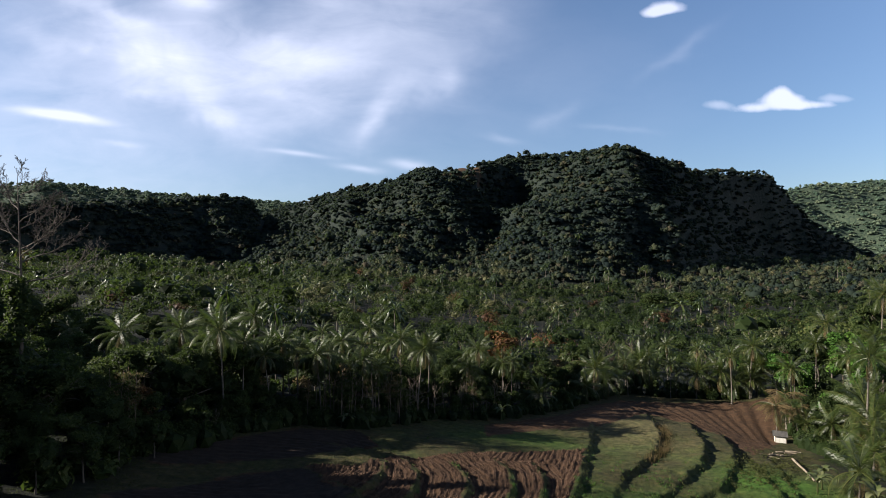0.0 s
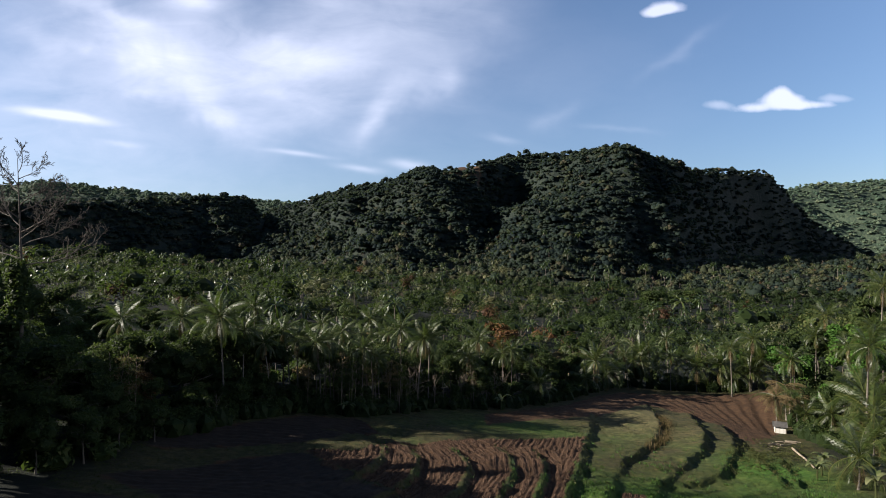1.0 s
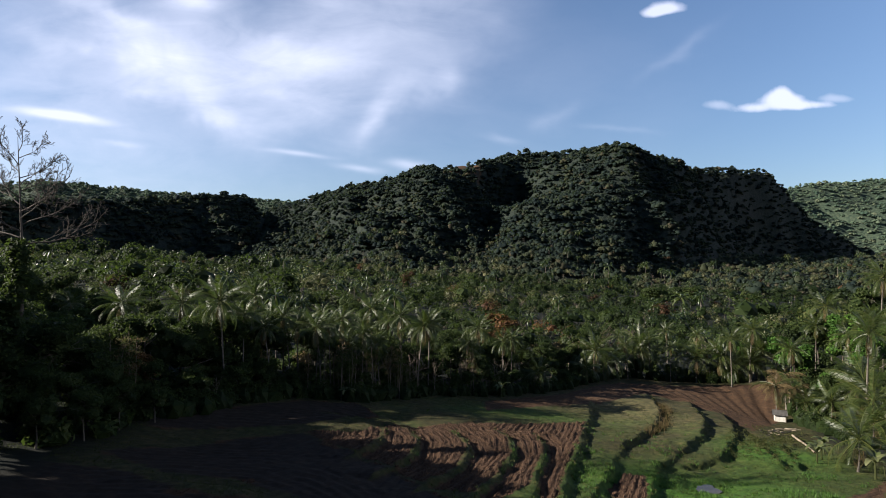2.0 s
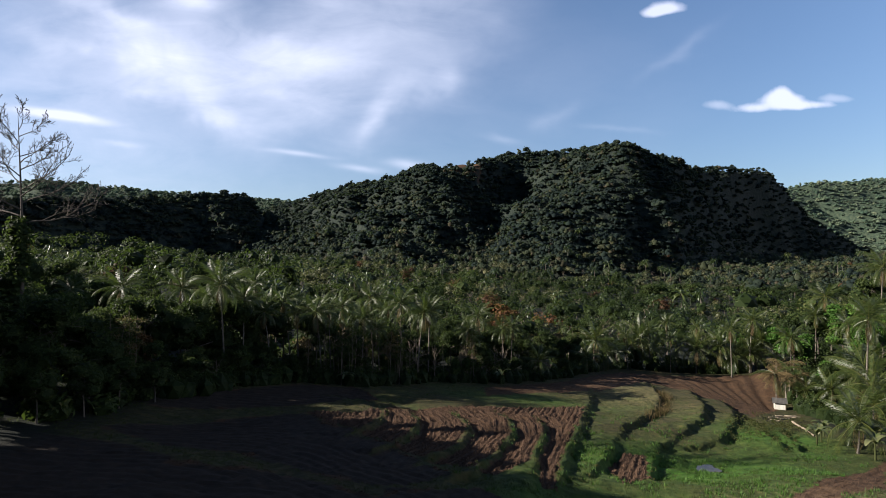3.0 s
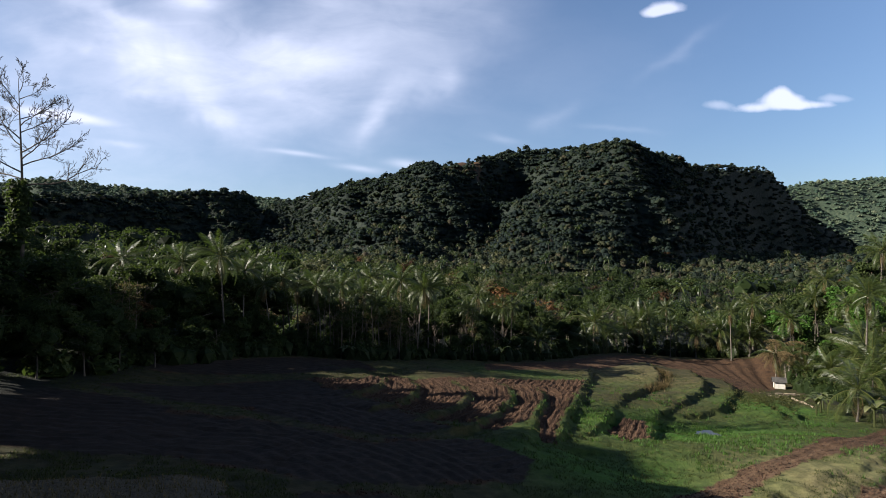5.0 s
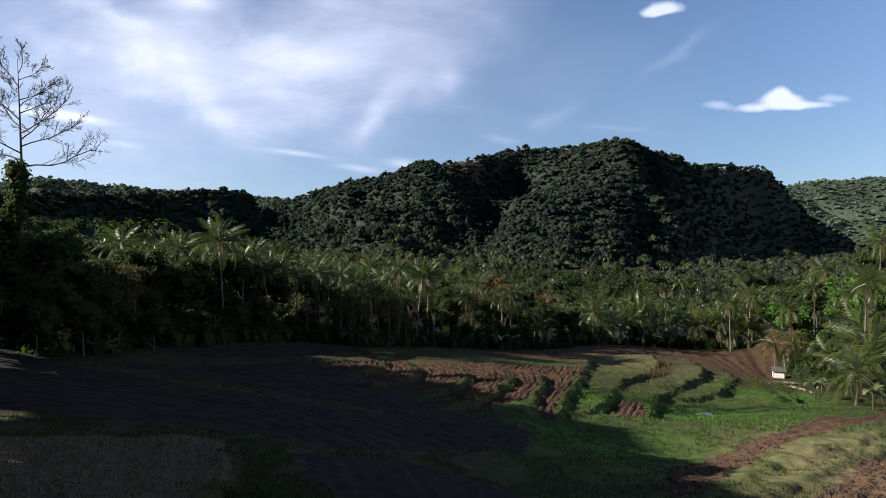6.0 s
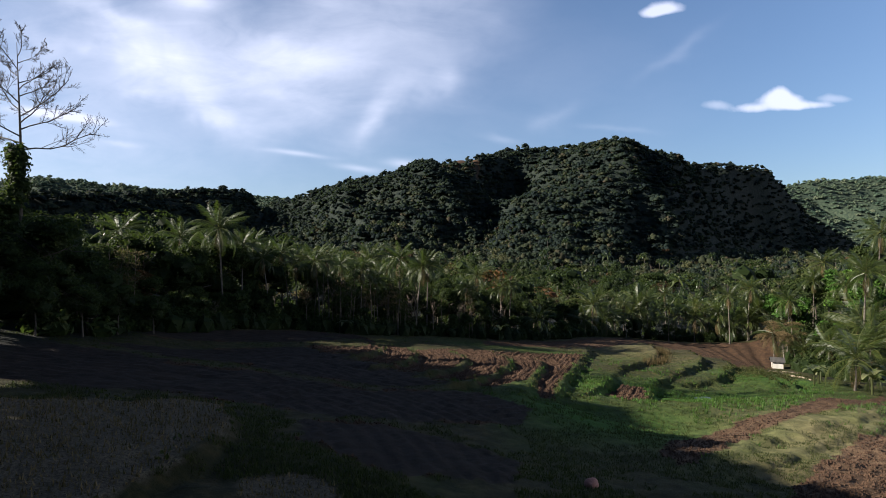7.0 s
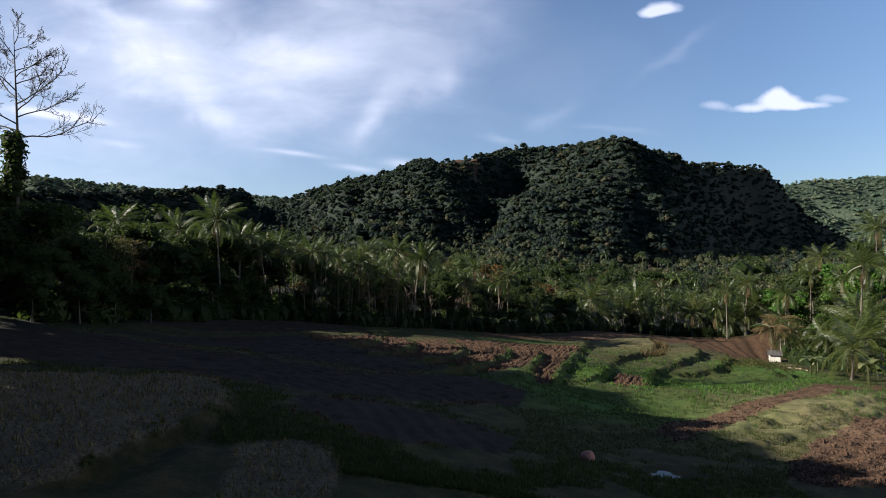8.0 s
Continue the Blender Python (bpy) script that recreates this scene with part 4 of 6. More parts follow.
def build_slender(height, seed, mat, label):
    """A thin straight tree with a long clear stem and a small ragged crown."""
    rng = np.random.default_rng(seed)
    base = empty("slender_tree")
    h, c = Heap(), Heap()
    s = np.linspace(0, 1, 8)
    wob = rng.normal(0, 0.07, (8, 2)).cumsum(0)
    stem = np.stack([wob[:, 0], wob[:, 1], s * height - 0.3 * (s == 0)], 1)
    tube(h, stem, 0.10 * (1 - 0.75 * s) + 0.05 * np.exp(-s * 12), 6)
    for i in range(9):
        f = 0.45 + 0.5 * i / 9
        p = np.array([np.interp(f, s, stem[:, k]) for k in range(3)])
        a, ln = i * 2.4, rng.uniform(0.8, 1.7) * (1.3 - f)
        tip = p + (math.cos(a) * ln, math.sin(a) * ln, ln * 1.2)
        tube(h, [p, (p + tip) / 2 + (0, 0, -0.05), tip], [0.035, 0.025, 0.012], 3)
        c.cards(leaf_cards(rng, tip, (0.7, 0.7, 0.55), 34, 0.17, 0.4, 0.2), np.clip(rng.normal(0.5, 0.15, 34), 0, 1))
    part("trunk", h.mesh("trunk", [M_PALE], True), base, "thin straight pale stem")
    part("crown", c.mesh("crown", [mat]), base)
    return tagged(base, label, "tree", "slender trees")


def build_banana(seed, size=1.0):
    rng = random.Random(seed)
    base = empty("banana_plant")
    h = Heap()
    tube(h, [(0, 0, -0.1), (0.02, 0, 0.9 * size), (0.05, 0.02, 1.7 * size)], [0.13 * size, 0.10 * size, 0.07 * size], 8, 0.15)
    part("stem", h.mesh("stem", [M_BANANA]), base)
    for i in range(8):
        g = Heap()
        n = 9
        s = np.linspace(0, 1, n)
        ln = size * rng.uniform(1.9, 2.6)
        ang = radians(rng.uniform(45, 72)) - radians(rng.uniform(95, 135)) * s**1.2
        x = np.concatenate([[0], np.cumsum(np.cos(ang[:-1]) * ln / (n - 1))])
        z = np.concatenate([[0], np.cumsum(np.sin(ang[:-1]) * ln / (n - 1))])
        w = 0.31 * size * np.sin(np.pi * np.clip(0.04 + s * 0.94, 0, 1)) ** 0.6
        w[0] = 0.03
        v = np.concatenate([np.stack([x, w, z + 0.25 * w], 1), np.stack([x, 0 * w, z], 1), np.stack([x, -w, z + 0.25 * w], 1)])
        q = [(k * n + j, k * n + j + 1, (k + 1) * n + j + 1, (k + 1) * n + j) for k in range(2) for j in range(n - 1)]
        g.add(v, quads=np.array(q), tint=rng.uniform(0.3, 0.9))
        part("leaf", g.mesh("leaf", [M_BANANA]), base, "", pose(0.05, 0, 1.55 * size, 0, 0, i * 137.5 + rng.uniform(-20, 20)))
    return tagged(base, "banana plant with broad torn arching leaves by the field edge", "banana plant", "banana plants")


def at(x, y, turn=0.0, s=1.0, sink=0.0):
    return pose(x, y, gz(x, y) - sink, 0, 0, turn) @ Matrix.Diagonal((s, s, s, 1))


# ---- forest edge: palms ----
PALMS = [build_palm(10.5 + 0.6 * i, (0.5, -0.8, 1.2, -0.3, 0.9, -1.4)[i], 30 + i, 22 + i % 4, 0.78 + 0.06 * (i % 3), 6 + i % 3) for i in range(6)]
LOW_PALMS = [build_palm(4.0 + 0.9 * i, 0.3 - 0.3 * i, 60 + i, 19, 1.12, 2, "young coconut palm with long arching fronds near the field", 84) for i in range(3)]
_used = set()
EDGE = [(-37, 61), (-30, 69), (-27, 77), (-21, 85), (-12, 86.5), (-5, 93), (12, 104), (24, 114), (42, 141), (61, 143.5), (72, 140)]


def edge_depth(px):
    """How far off the forest's foot lies along a bearing."""
    d = 50.0
    while d < 160 and d < np.interp((px - 784) / F * d, [p[0] for p in EDGE], [p[1] for p in EDGE]):
        d += 0.5
    return d




def put(source, m):
    """First use moves the thing itself, later uses copy it."""
    if source.name in _used:
        return copy_thing(source, m)
    _used.add(source.name)
    source.matrix_basis = m
    return source


def crown_palm(i, px, top_y, depth, s=None, turn=None):
    """Palm whose crown tip shows at that bearing and height (as from 30 m up) and distance."""
    x = (px - 784) / F * depth
    z = 30 + (460 - top_y) * depth / F
    g = gz(x, depth)
    src = PALMS[i % 6]
    tall = 12.0 + 0.6 * (i % 6)
    k = min(1.35, max(0.6, (z - g) / tall)) if s is None else s
    return put(src, pose(x, depth, g, 0, 0, (i * 77) % 360 if turn is None else turn) @ Matrix.Diagonal((k, k, k, 1)))


ROW = [  # bearing, crown tip, distance
    (120, 570, 92), (225, 568, 81), (332, 566, 88), (450, 545, 111), (478, 585, 96), (515, 590, 92), (572, 550, 125), (598, 590, 106),
    (660, 565, 118), (690, 600, 112), (705, 585, 120), (735, 600, 113), (770, 585, 118), (640, 600, 108), (820, 620, 116), (540, 610, 98),
    (935, 645, 118), (960, 640, 122), (1055, 610, 142), (1110, 630, 142), (1150, 620, 145), (1185, 640, 143), (1215, 625, 147), (1255, 635, 145),
    (1292, 590, 136), (1325, 600, 140), (1352, 640, 143), (1180, 605, 160), (1090, 600, 155), (1440, 575, 130), (1505, 540, 116), (1395, 640, 118),
    (385, 600, 100), (420, 610, 98), (280, 600, 100), (1580, 520, 100), (1540, 540, 120), (1470, 560, 132), (1560, 500, 130), (1530, 620, 96), (860, 600, 132), (1000, 625, 136), (1230, 590, 168),
]
rng_p = random.Random(12)
for i in range(21):
    px = 370 + 560 * (i + rng_p.random()) / 21
    ROW.append((px, 566 + 40 * (px - 350) / 560 + rng_p.uniform(-8, 34), edge_depth(px) + (rng_p.uniform(2.0, 6.0) if i % 3 else rng_p.uniform(7, 14))))
for i, (px, ty, d) in enumerate(ROW):
    crown_palm(i, px, ty, d)
WITHERED = [build_palm(6.4 + 0.8 * i, 0.7 - i, 80 + i, 4, 1.05, 20, "coconut palm with many brown withered fronds by the hut", 80, (-40, 66)) for i in range(2)]
put(WITHERED[0], at(63.9, 112.9, 200))
put(WITHERED[1], at(68.2, 117.5, 60))
put(WITHERED[0], at(67.2, 112.0, 120, 0.9))
for i, (x, y, s, turn) in enumerate([(50.6, 72.2, 0.98, 20), (58, 79.6, 1.0, 140), (65.2, 89.4, 1.15, 260), (67.8, 110.2, 0.85, 80), (68.6, 104.3, 0.9, 200), (70.2, 97.5, 1.2, 320), (58.5, 72, 0.95, 10),
                                     (64.3, 77.3, 1.2, 100), (67.2, 114.5, 1.0, 50), (73.7, 104.8, 1.3, 170), (75.8, 120.8, 1.0, 220), (47.3, 146, 0.9, 30), (30, 124, 0.85, 90), (38.5, 141.7, 1.0, 310),
                                     (57.8, 151.2, 0.9, 260), (66.3, 151.9, 1.0, 140), (73.3, 148.8, 0.9, 60), (33, 129, 1.0, 150), (41.7, 143.3, 1.05, 20), (51.9, 148.4, 1.0, 300), (61.7, 151.1, 0.95, 110), (69.8, 151.4, 1.0, 230), (76.1, 146.9, 1.0, 10), (49.2, 151.6, 1.15, 70), (36.4, 137.4, 1.1, 270), (18, 113, 0.75, 160), (76.5, 132.4, 1.05, 190), (72.1, 125.7, 0.95, 330)]):
    if y > 112 and x < 77:
        y = float(np.interp(x, [p[0] for p in EDGE], [p[1] for p in EDGE])) + 0.6 + 1.2 * (i % 4)
    put(LOW_PALMS[i % 3], at(x, y, turn, s))

# ---- forest edge: broadleaf, bare and rusty trees ----
TREES = [build_broadleaf(9 + 0.9 * i, 7.5 + 0.6 * (i % 3), 100 + i, 1500, 0.31) for i in range(5)]
FRESH = build_broadleaf(10, 7.5, 120, 1500, 0.38, M_BRIGHT, "fresh bright green leafy tree beside the palms")
RUST = build_broadleaf(8.5, 6, 121, 900, 0.33, M_RUST, "rusty orange leafed tree among green forest trees", True)
DRYT = build_broadleaf(8.5, 7, 122, 600, 0.30, M_DRY, "half bare tree with dry straw-coloured leaves", True)
UMBR = build_broadleaf(11, 15, 123, 2200, 0.42, None, "wide flat-topped spreading green tree above the forest", False, 0.30)
BARE = [build_bare(9 + i, 2.8, 140 + i, "bare pale grey tree with thin leafless branches", 1, 8, 0.35) for i in range(2)]


def in_wood(x, y):
    edge = np.interp(x, [-60, -37, -30, -27, -21, -12, -5, 12, 24, 42, 61, 71, 90], [44, 64, 72, 80, 88, 90, 97, 108, 118, 145, 148, 145, 128])
    right = np.interp(y, [40, 69, 83, 103, 121, 138], [80, 62, 61, 66.5, 75, 80])
    return y > edge or x > right


rng_e = random.Random(5)
count = 0
spots = []
while count < 105:
    px = rng_e.uniform(-40, 1640)
    d = rng_e.uniform(60, 172)
    x = (px - 784) / F * d
    if not in_wood(x, d) or any((x - a) ** 2 + (d - b) ** 2 < 25 for a, b in spots):
        continue
    spots.append((x, d))
    near = in_wood(x - 3, d - 8) and in_wood(x, d - 10)
    k = rng_e.uniform(0.62, 0.95) * (0.8 if not near else 1.0)
    r = rng_e.random()
    src = TREES[rng_e.randrange(5)]
    if r < 0.07:
        src = DRYT
    elif r < 0.14:
        src = BARE[count % 2]
    elif r < 0.10:
        src = RUST
    elif x > 66 and r < 0.5:
        src = FRESH
    put(src, at(x, d, rng_e.uniform(0, 360), k, 0.1))
    count += 1
for i in range(34):
    f = (i + rng_e.random()) / 34 * (len(EDGE) - 1)
    a, c = EDGE[int(f)], EDGE[min(int(f) + 1, len(EDGE) - 1)]
    q = f - int(f)
    x, y = a[0] + (c[0] - a[0]) * q - rng_e.uniform(0, 1.5), a[1] + (c[1] - a[1]) * q + rng_e.uniform(2.5, 6)
    put(BARE[i % 2] if i % 9 == 4 else TREES[rng_e.randrange(5)], at(x, y, rng_e.uniform(0, 360), rng_e.uniform(0.42, 0.66), 0.3))
for i in range(30):
    f = rng_e.random()
    x, y = -22 + 38 * f + rng_e.uniform(-1, 1), 87 + 20 * f**1.3 + rng_e.uniform(1, 6)
    put(BARE[i % 2], at(x, y, rng_e.uniform(0, 360), rng_e.uniform(0.55, 0.95), 0.1))
for i, (x, y, k) in enumerate([(-30, 84, 0.75), (-22, 94, 0.8), (-14, 97, 0.8), (-6, 103, 0.8), (2, 108, 0.85), (10, 114, 0.8), (-18, 104, 0.9), (-2, 114, 0.9), (-34, 92, 0.85), (-27, 100, 0.9)]):
    put(DRYT if i in (1, 4) else TREES[i % 5], at(x, y, i * 53, k, 0.1))
SLENDER = [build_slender(9.5 + i, 300 + i, (M_LEAF, M_DRY, M_LEAF)[i], "slender tree with a thin pale stem and sparse %s leaves" % ("green", "brown", "green")[i]) for i in range(3)]
for i in range(34):
    px = (600 + 125 * rng_e.random()) if i < 17 else (196 + 46 * rng_e.random()) if i < 25 else rng_e.uniform(380, 900)
    d = edge_depth(px) + rng_e.uniform(0.3, 3.0)
    put(SLENDER[i % 3], at((px - 784) / F * d, d, rng_e.uniform(0, 360), rng_e.uniform(0.65, 1.0)))
put(RUST, at(14.3, 131, 0, 1.4))
put(RUST, at(12.6, 134, 130, 1.1))
for i, (x, y, k) in enumerate([(18, 130, 1.15), (21, 133, 1.05), (24, 131, 1.0), (16.5, 135, 1.1), (27.5, 137, 1.05), (9.5, 126, 0.95), (31, 141, 1.0)]):
    put(DRYT if i in (2, 4) else BARE[i % 2], at(x, y, i * 67, k, 0.1))
put(DRYT, at(-38.0, 71.0, 0, 0.62))
put(RUST, at(-35.5, 69.5, 90, 0.55))
put(DRYT, at(-36.5, 98, 40, 1.0))
put(DRYT, at(-28, 88, 140, 0.8))
put(DRYT, at(22, 134, 75, 1.1))
put(DRYT, at(32, 150, 220, 1.1))
put(DRYT, at(-9, 99, 220, 0.75))
put(UMBR, at(-41, 205, 0, 1.15))
put(UMBR, at(-62, 198, 70, 1.0))
put(UMBR, at(-20, 214, 150, 1.0))
put(UMBR, at(-110, 240, 200, 1.1))
put(UMBR, at(140, 400, 30, 1.5))
put(UMBR, at(172, 415, 100, 1.5))
for i, (x, y, k) in enumerate([(80, 108, 1.1), (88, 118, 1.2), (76, 100, 0.9), (92, 128, 1.2), (84, 132, 1.1), (74, 112, 0.95), (97, 122, 1.3), (90, 108, 1.1), (72, 94, 0.8), (100, 138, 1.2)]):
    put(FRESH if i in (1, 6) else TREES[i % 5], at(x, y, i * 47, k, 0.1))
put(FRESH, at(84, 122, 40, 1.25))
put(FRESH, at(75, 126, 250, 1.2))
put(FRESH, at(81.5, 113, 310, 1.25))
put(FRESH, at(88, 128, 90, 1.35))
put(FRESH, at(78, 138, 160, 1.2))

DENSE = [build_broadleaf(11.5 + i, 9.0, 170 + i, 3000, 0.21, None, "dense dark green tree in the shaded group beside the fields", False, 0.85) for i in range(3)]

for i, (x, y, k) in enumerate([(-31, 82, 0.98), (-27, 88, 0.95), (-21.5, 94, 0.8), (-16, 95.5, 0.75), (-10.5, 99.5, 0.8), (-5, 103, 0.75), (1, 106, 0.75), (6.5, 110, 0.72), (-34, 77, 1.0), (-12, 104, 0.85), (-1, 111, 0.85),
                               (12.5, 113, 0.7), (17, 117, 0.65), (21, 121, 0.65), (10, 120, 0.85), (15, 125, 0.8), (26, 126, 0.65), (3, 117, 0.9), (-40.5, 79, 0.9), (-36.5, 82.5, 0.88), (-43, 86, 0.9), (-37.5, 73.5, 1.0), (31, 136, 0.65), (36, 143, 0.62), (45, 151, 0.62), (54, 153, 0.62)]):
    put(DENSE[i % 3], at(x, y, i * 47, k, 0.3))

# ---- dark tree group near the field's left, with the tall bare tree ----
for i, (x, y, k) in enumerate([(-39.5, 57, 1.28), (-44, 52, 1.45), (-47, 62, 1.5), (-38, 65, 1.05), (-53, 56, 1.4), (-52, 70, 1.3), (-43, 73, 1.05), (-58, 64, 1.4), (-46, 46, 1.15), (-60, 75, 1.4), (-42, 60, 0.95), (-36.5, 61, 0.75), (-49, 56, 1.2), (-41, 68, 1.0), (-35.5, 51.5, 0.62), (-39, 49, 0.8), (-34, 56, 0.55), (-37, 54, 0.8), (-42, 47.5, 0.9), (-33.5, 61, 0.6), (-32, 65.5, 0.55), (-36, 58.5, 0.7)]):
    put(DENSE[i % 3], at(x, y, i * 61, k * 0.77, 0.3))


def build_tall_bare(height, seed, label):
    """A tall leafless tree: a straight bole, long limbs that sweep out and up, and many fine twigs."""
    rng = np.random.default_rng(seed)
    base = empty("bare_tree")
    wood, twigs = Heap(), Heap()
    s = np.linspace(0, 1, 10)
    bole = np.stack([0.5 * np.sin(s * 3), 0.2 * np.sin(s * 5), s * height - 0.3 * (s == 0)], 1)
    tube(wood, bole, 0.30 * (1 - 0.93 * s) + 0.15 * np.exp(-s * 14), 8)

    def grow(p, d, ln, r, level, lift):
        k = 6 if level > 1 else 4
        pts = [p]
        for i in range(k):
            d = d + rng.normal(0, 0.13, 3) + (0, 0, lift)
            d = d / np.linalg.norm(d)
            pts.append(pts[-1] + d * ln / k)
        tube(wood if level > 1 else twigs, pts, np.linspace(r, max(r * 0.35, 0.012), k + 1), 5 if level > 1 else 3)
        if level == 0:
            return
        n = (0, 5, 7, 11)[level]
        for j in range(n):
            f = 0.22 + 0.78 * (j + rng.random()) / n
            i = min(int(f * k), k - 1)
            q = pts[i] + (pts[i + 1] - pts[i]) * (f * k - i)
            dd = (pts[i + 1] - pts[i]) / (ln / k) + rng.normal(0, 0.55, 3) + (0, 0, 0.1)
            grow(q, dd / np.linalg.norm(dd), ln * rng.uniform(0.26, 0.48) * (1.15 - 0.5 * f), max(r * 0.42, 0.016), level - 1, 0.03)

    for i in range(15):
        f = 0.61 + 0.36 * i / 15
        p = np.array([np.interp(f, s, bole[:, k]) for k in range(3)])
        a = (0.1, 2.6, 4.4, 0.7, 5.6)[i % 5] + rng.uniform(-0.4, 0.4)
        ln = 7.9 * (1.22 - f) / 0.61 * rng.uniform(0.75, 1.1)
        d = np.array([math.cos(a), 0.75 * math.sin(a), 0.20 + 1.6 * (f - 0.61)])
        grow(p, d / np.linalg.norm(d), ln, 0.13 * (1.3 - f), 3, 0.06)
    part("trunk", wood.mesh("trunk", [M_BARK], True), base, "straight grey-brown trunk and limbs")
    part("branchwork", twigs.mesh("branchwork", [M_BARK]), base, "fine leafless twigs")
    return tagged(base, label, "tree", "bare trees")


TALL = build_tall_bare(28.6, 208, "tall leafless tree with fine spreading twigs above dark trees")
TALL.matrix_basis = at(-44, 60.7, 0, 1.0)


def build_ivy(x, y, height, r):
    rng = np.random.default_rng(9)
    h = Heap()
    for i in range(16):
        z = height * (0.05 + 0.95 * i / 16)
        w = r * (1.15 - 0.75 * (i / 16)) * rng.uniform(0.8, 1.25)
        e = (rng.normal(0, 0.25), rng.normal(0, 0.25), z)
        # dark core lump paints the shade behind the vine's leaves
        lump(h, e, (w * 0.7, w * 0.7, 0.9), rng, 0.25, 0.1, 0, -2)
        h.cards(leaf_cards(rng, e, (w, w, 1.2), 170, 0.24), np.clip(rng.normal(0.35, 0.12, 170), 0, 1))
    ob = new("climbing_vine", h.mesh("climbing_vine", [M_LEAF]))
    ob.matrix_basis = at(x, y)
    tagged(ob, "dark climbing vine wrapped round the tall tree's trunk", "vine")


build_ivy(-44, 60.7, 18.0, 2.3)

# unseen trees added left of and behind the drone to shade the near fields
SHADE = [build_broadleaf(16.5 + i, 12.5, 150 + i, 1500, 0.75, None, "unseen tall dense green tree added to shade the near fields", False, 0.9) for i in range(3)]
for i, (x, y, k) in enumerate([(-34, 25, 1.0), (-38.5, 33, 1.05), (-43, 42, 1.0), (-42, 24, 1.1), (-47, 33, 1.1), (-29, 16, 0.97), (-36, 14, 1.1), (-25, 7, 0.95), (-32, 4, 1.1), (-52, 42, 1.1),
                               (-44, 12, 1.15), (-22, -2, 0.95), (-29, -7, 1.1), (-51, 23, 1.15), (-40, 2, 1.15), (-18, -11, 0.9), (-26, -17, 1.1), (-57, 33, 1.15), (-60, 52, 1.15), (-66, 44, 1.2), (-36, 28, 0.8), (-41, 37, 0.8), (-31, 20, 0.75), (-27, 11, 0.75), (-48, 46, 0.9), (-55, 48, 1.0), (-48, 38, 0.95), (-54, 37, 1.05), (-63, 38, 1.1), (-71, 36, 1.2), (-52, 29, 1.1),
                               # the ones behind the drone are there only to block sky light
                               (-92, 80, 0.9), (-96, 84, 1.0), (-102, 95, 0.9), (-92, 72, 0.9), (-20, -24, 1.0), (-8, -20, 1.0), (4, -26, 1.1), (16, -22, 1.0), (28, -28, 1.1), (40, -20, 1.0), (-2, -34, 1.15), (22, -36, 1.15)]):
    put(SHADE[i % 3], at(x, y, i * 83 + 20, k, 0.1))

# unseen trees added to close sunlit gaps in that shade
for i, (x, y, k) in enumerate([(-30, 30, 0.95), (-33.5, 35.5, 0.95), (-37, 40.5, 0.9), (-27, 24.5, 0.9), (-23, 19, 0.9), (-34, 29, 1.1), (-39, 45, 0.9), (-20, 13, 0.9), (-80, 32, 1.4), (-84, 44, 1.4), (-76, 52, 1.4)]):
    put(TREES[(i + 1) % 5], at(x, y, i * 71 + 9, k, 0.6))

# low ones near the drone are unseen, added to keep sun off the stubble
for i, (x, y, k) in enumerate([(-35, 69, 0.55), (-31.5, 74, 0.46), (-29.5, 79, 0.46), (-26, 84.5, 0.46), (-34, 82, 0.6), (-20, 89.5, 0.42), (-27, 26.5, 0.9), (-29, 23, 0.9), (-31, 28.5, 1.0), (-25, 22, 0.8), (-61, 80, 0.95), (-66, 88, 1.0), (-57, 73, 0.9), (-71, 97, 1.0), (-75, 86, 1.1), (-63, 96, 0.9), (-69, 106, 1.0), (-54, 84, 0.8), (-50, 79, 0.75)]):
    put(DENSE[i % 3], at(x, y, i * 71 + 9, k, 0.3))

# ---- hut, timber, stand-in boulder, banana plants ----
def box(h, x0, x1, y0, y1, z0, z1, mat=0):
    bm = bmesh.new()
    bmesh.ops.create_cube(bm, size=1.0)
    v = np.array([p.co[:] for p in bm.verts]) * (x1 - x0, y1 - y0, z1 - z0) + ((x0 + x1) / 2, (y0 + y1) / 2, (z0 + z1) / 2)
    q = np.array([[p.index for p in f.verts] for f in bm.faces])
    bm.free()
    h.add(v, quads=q, mat=mat)


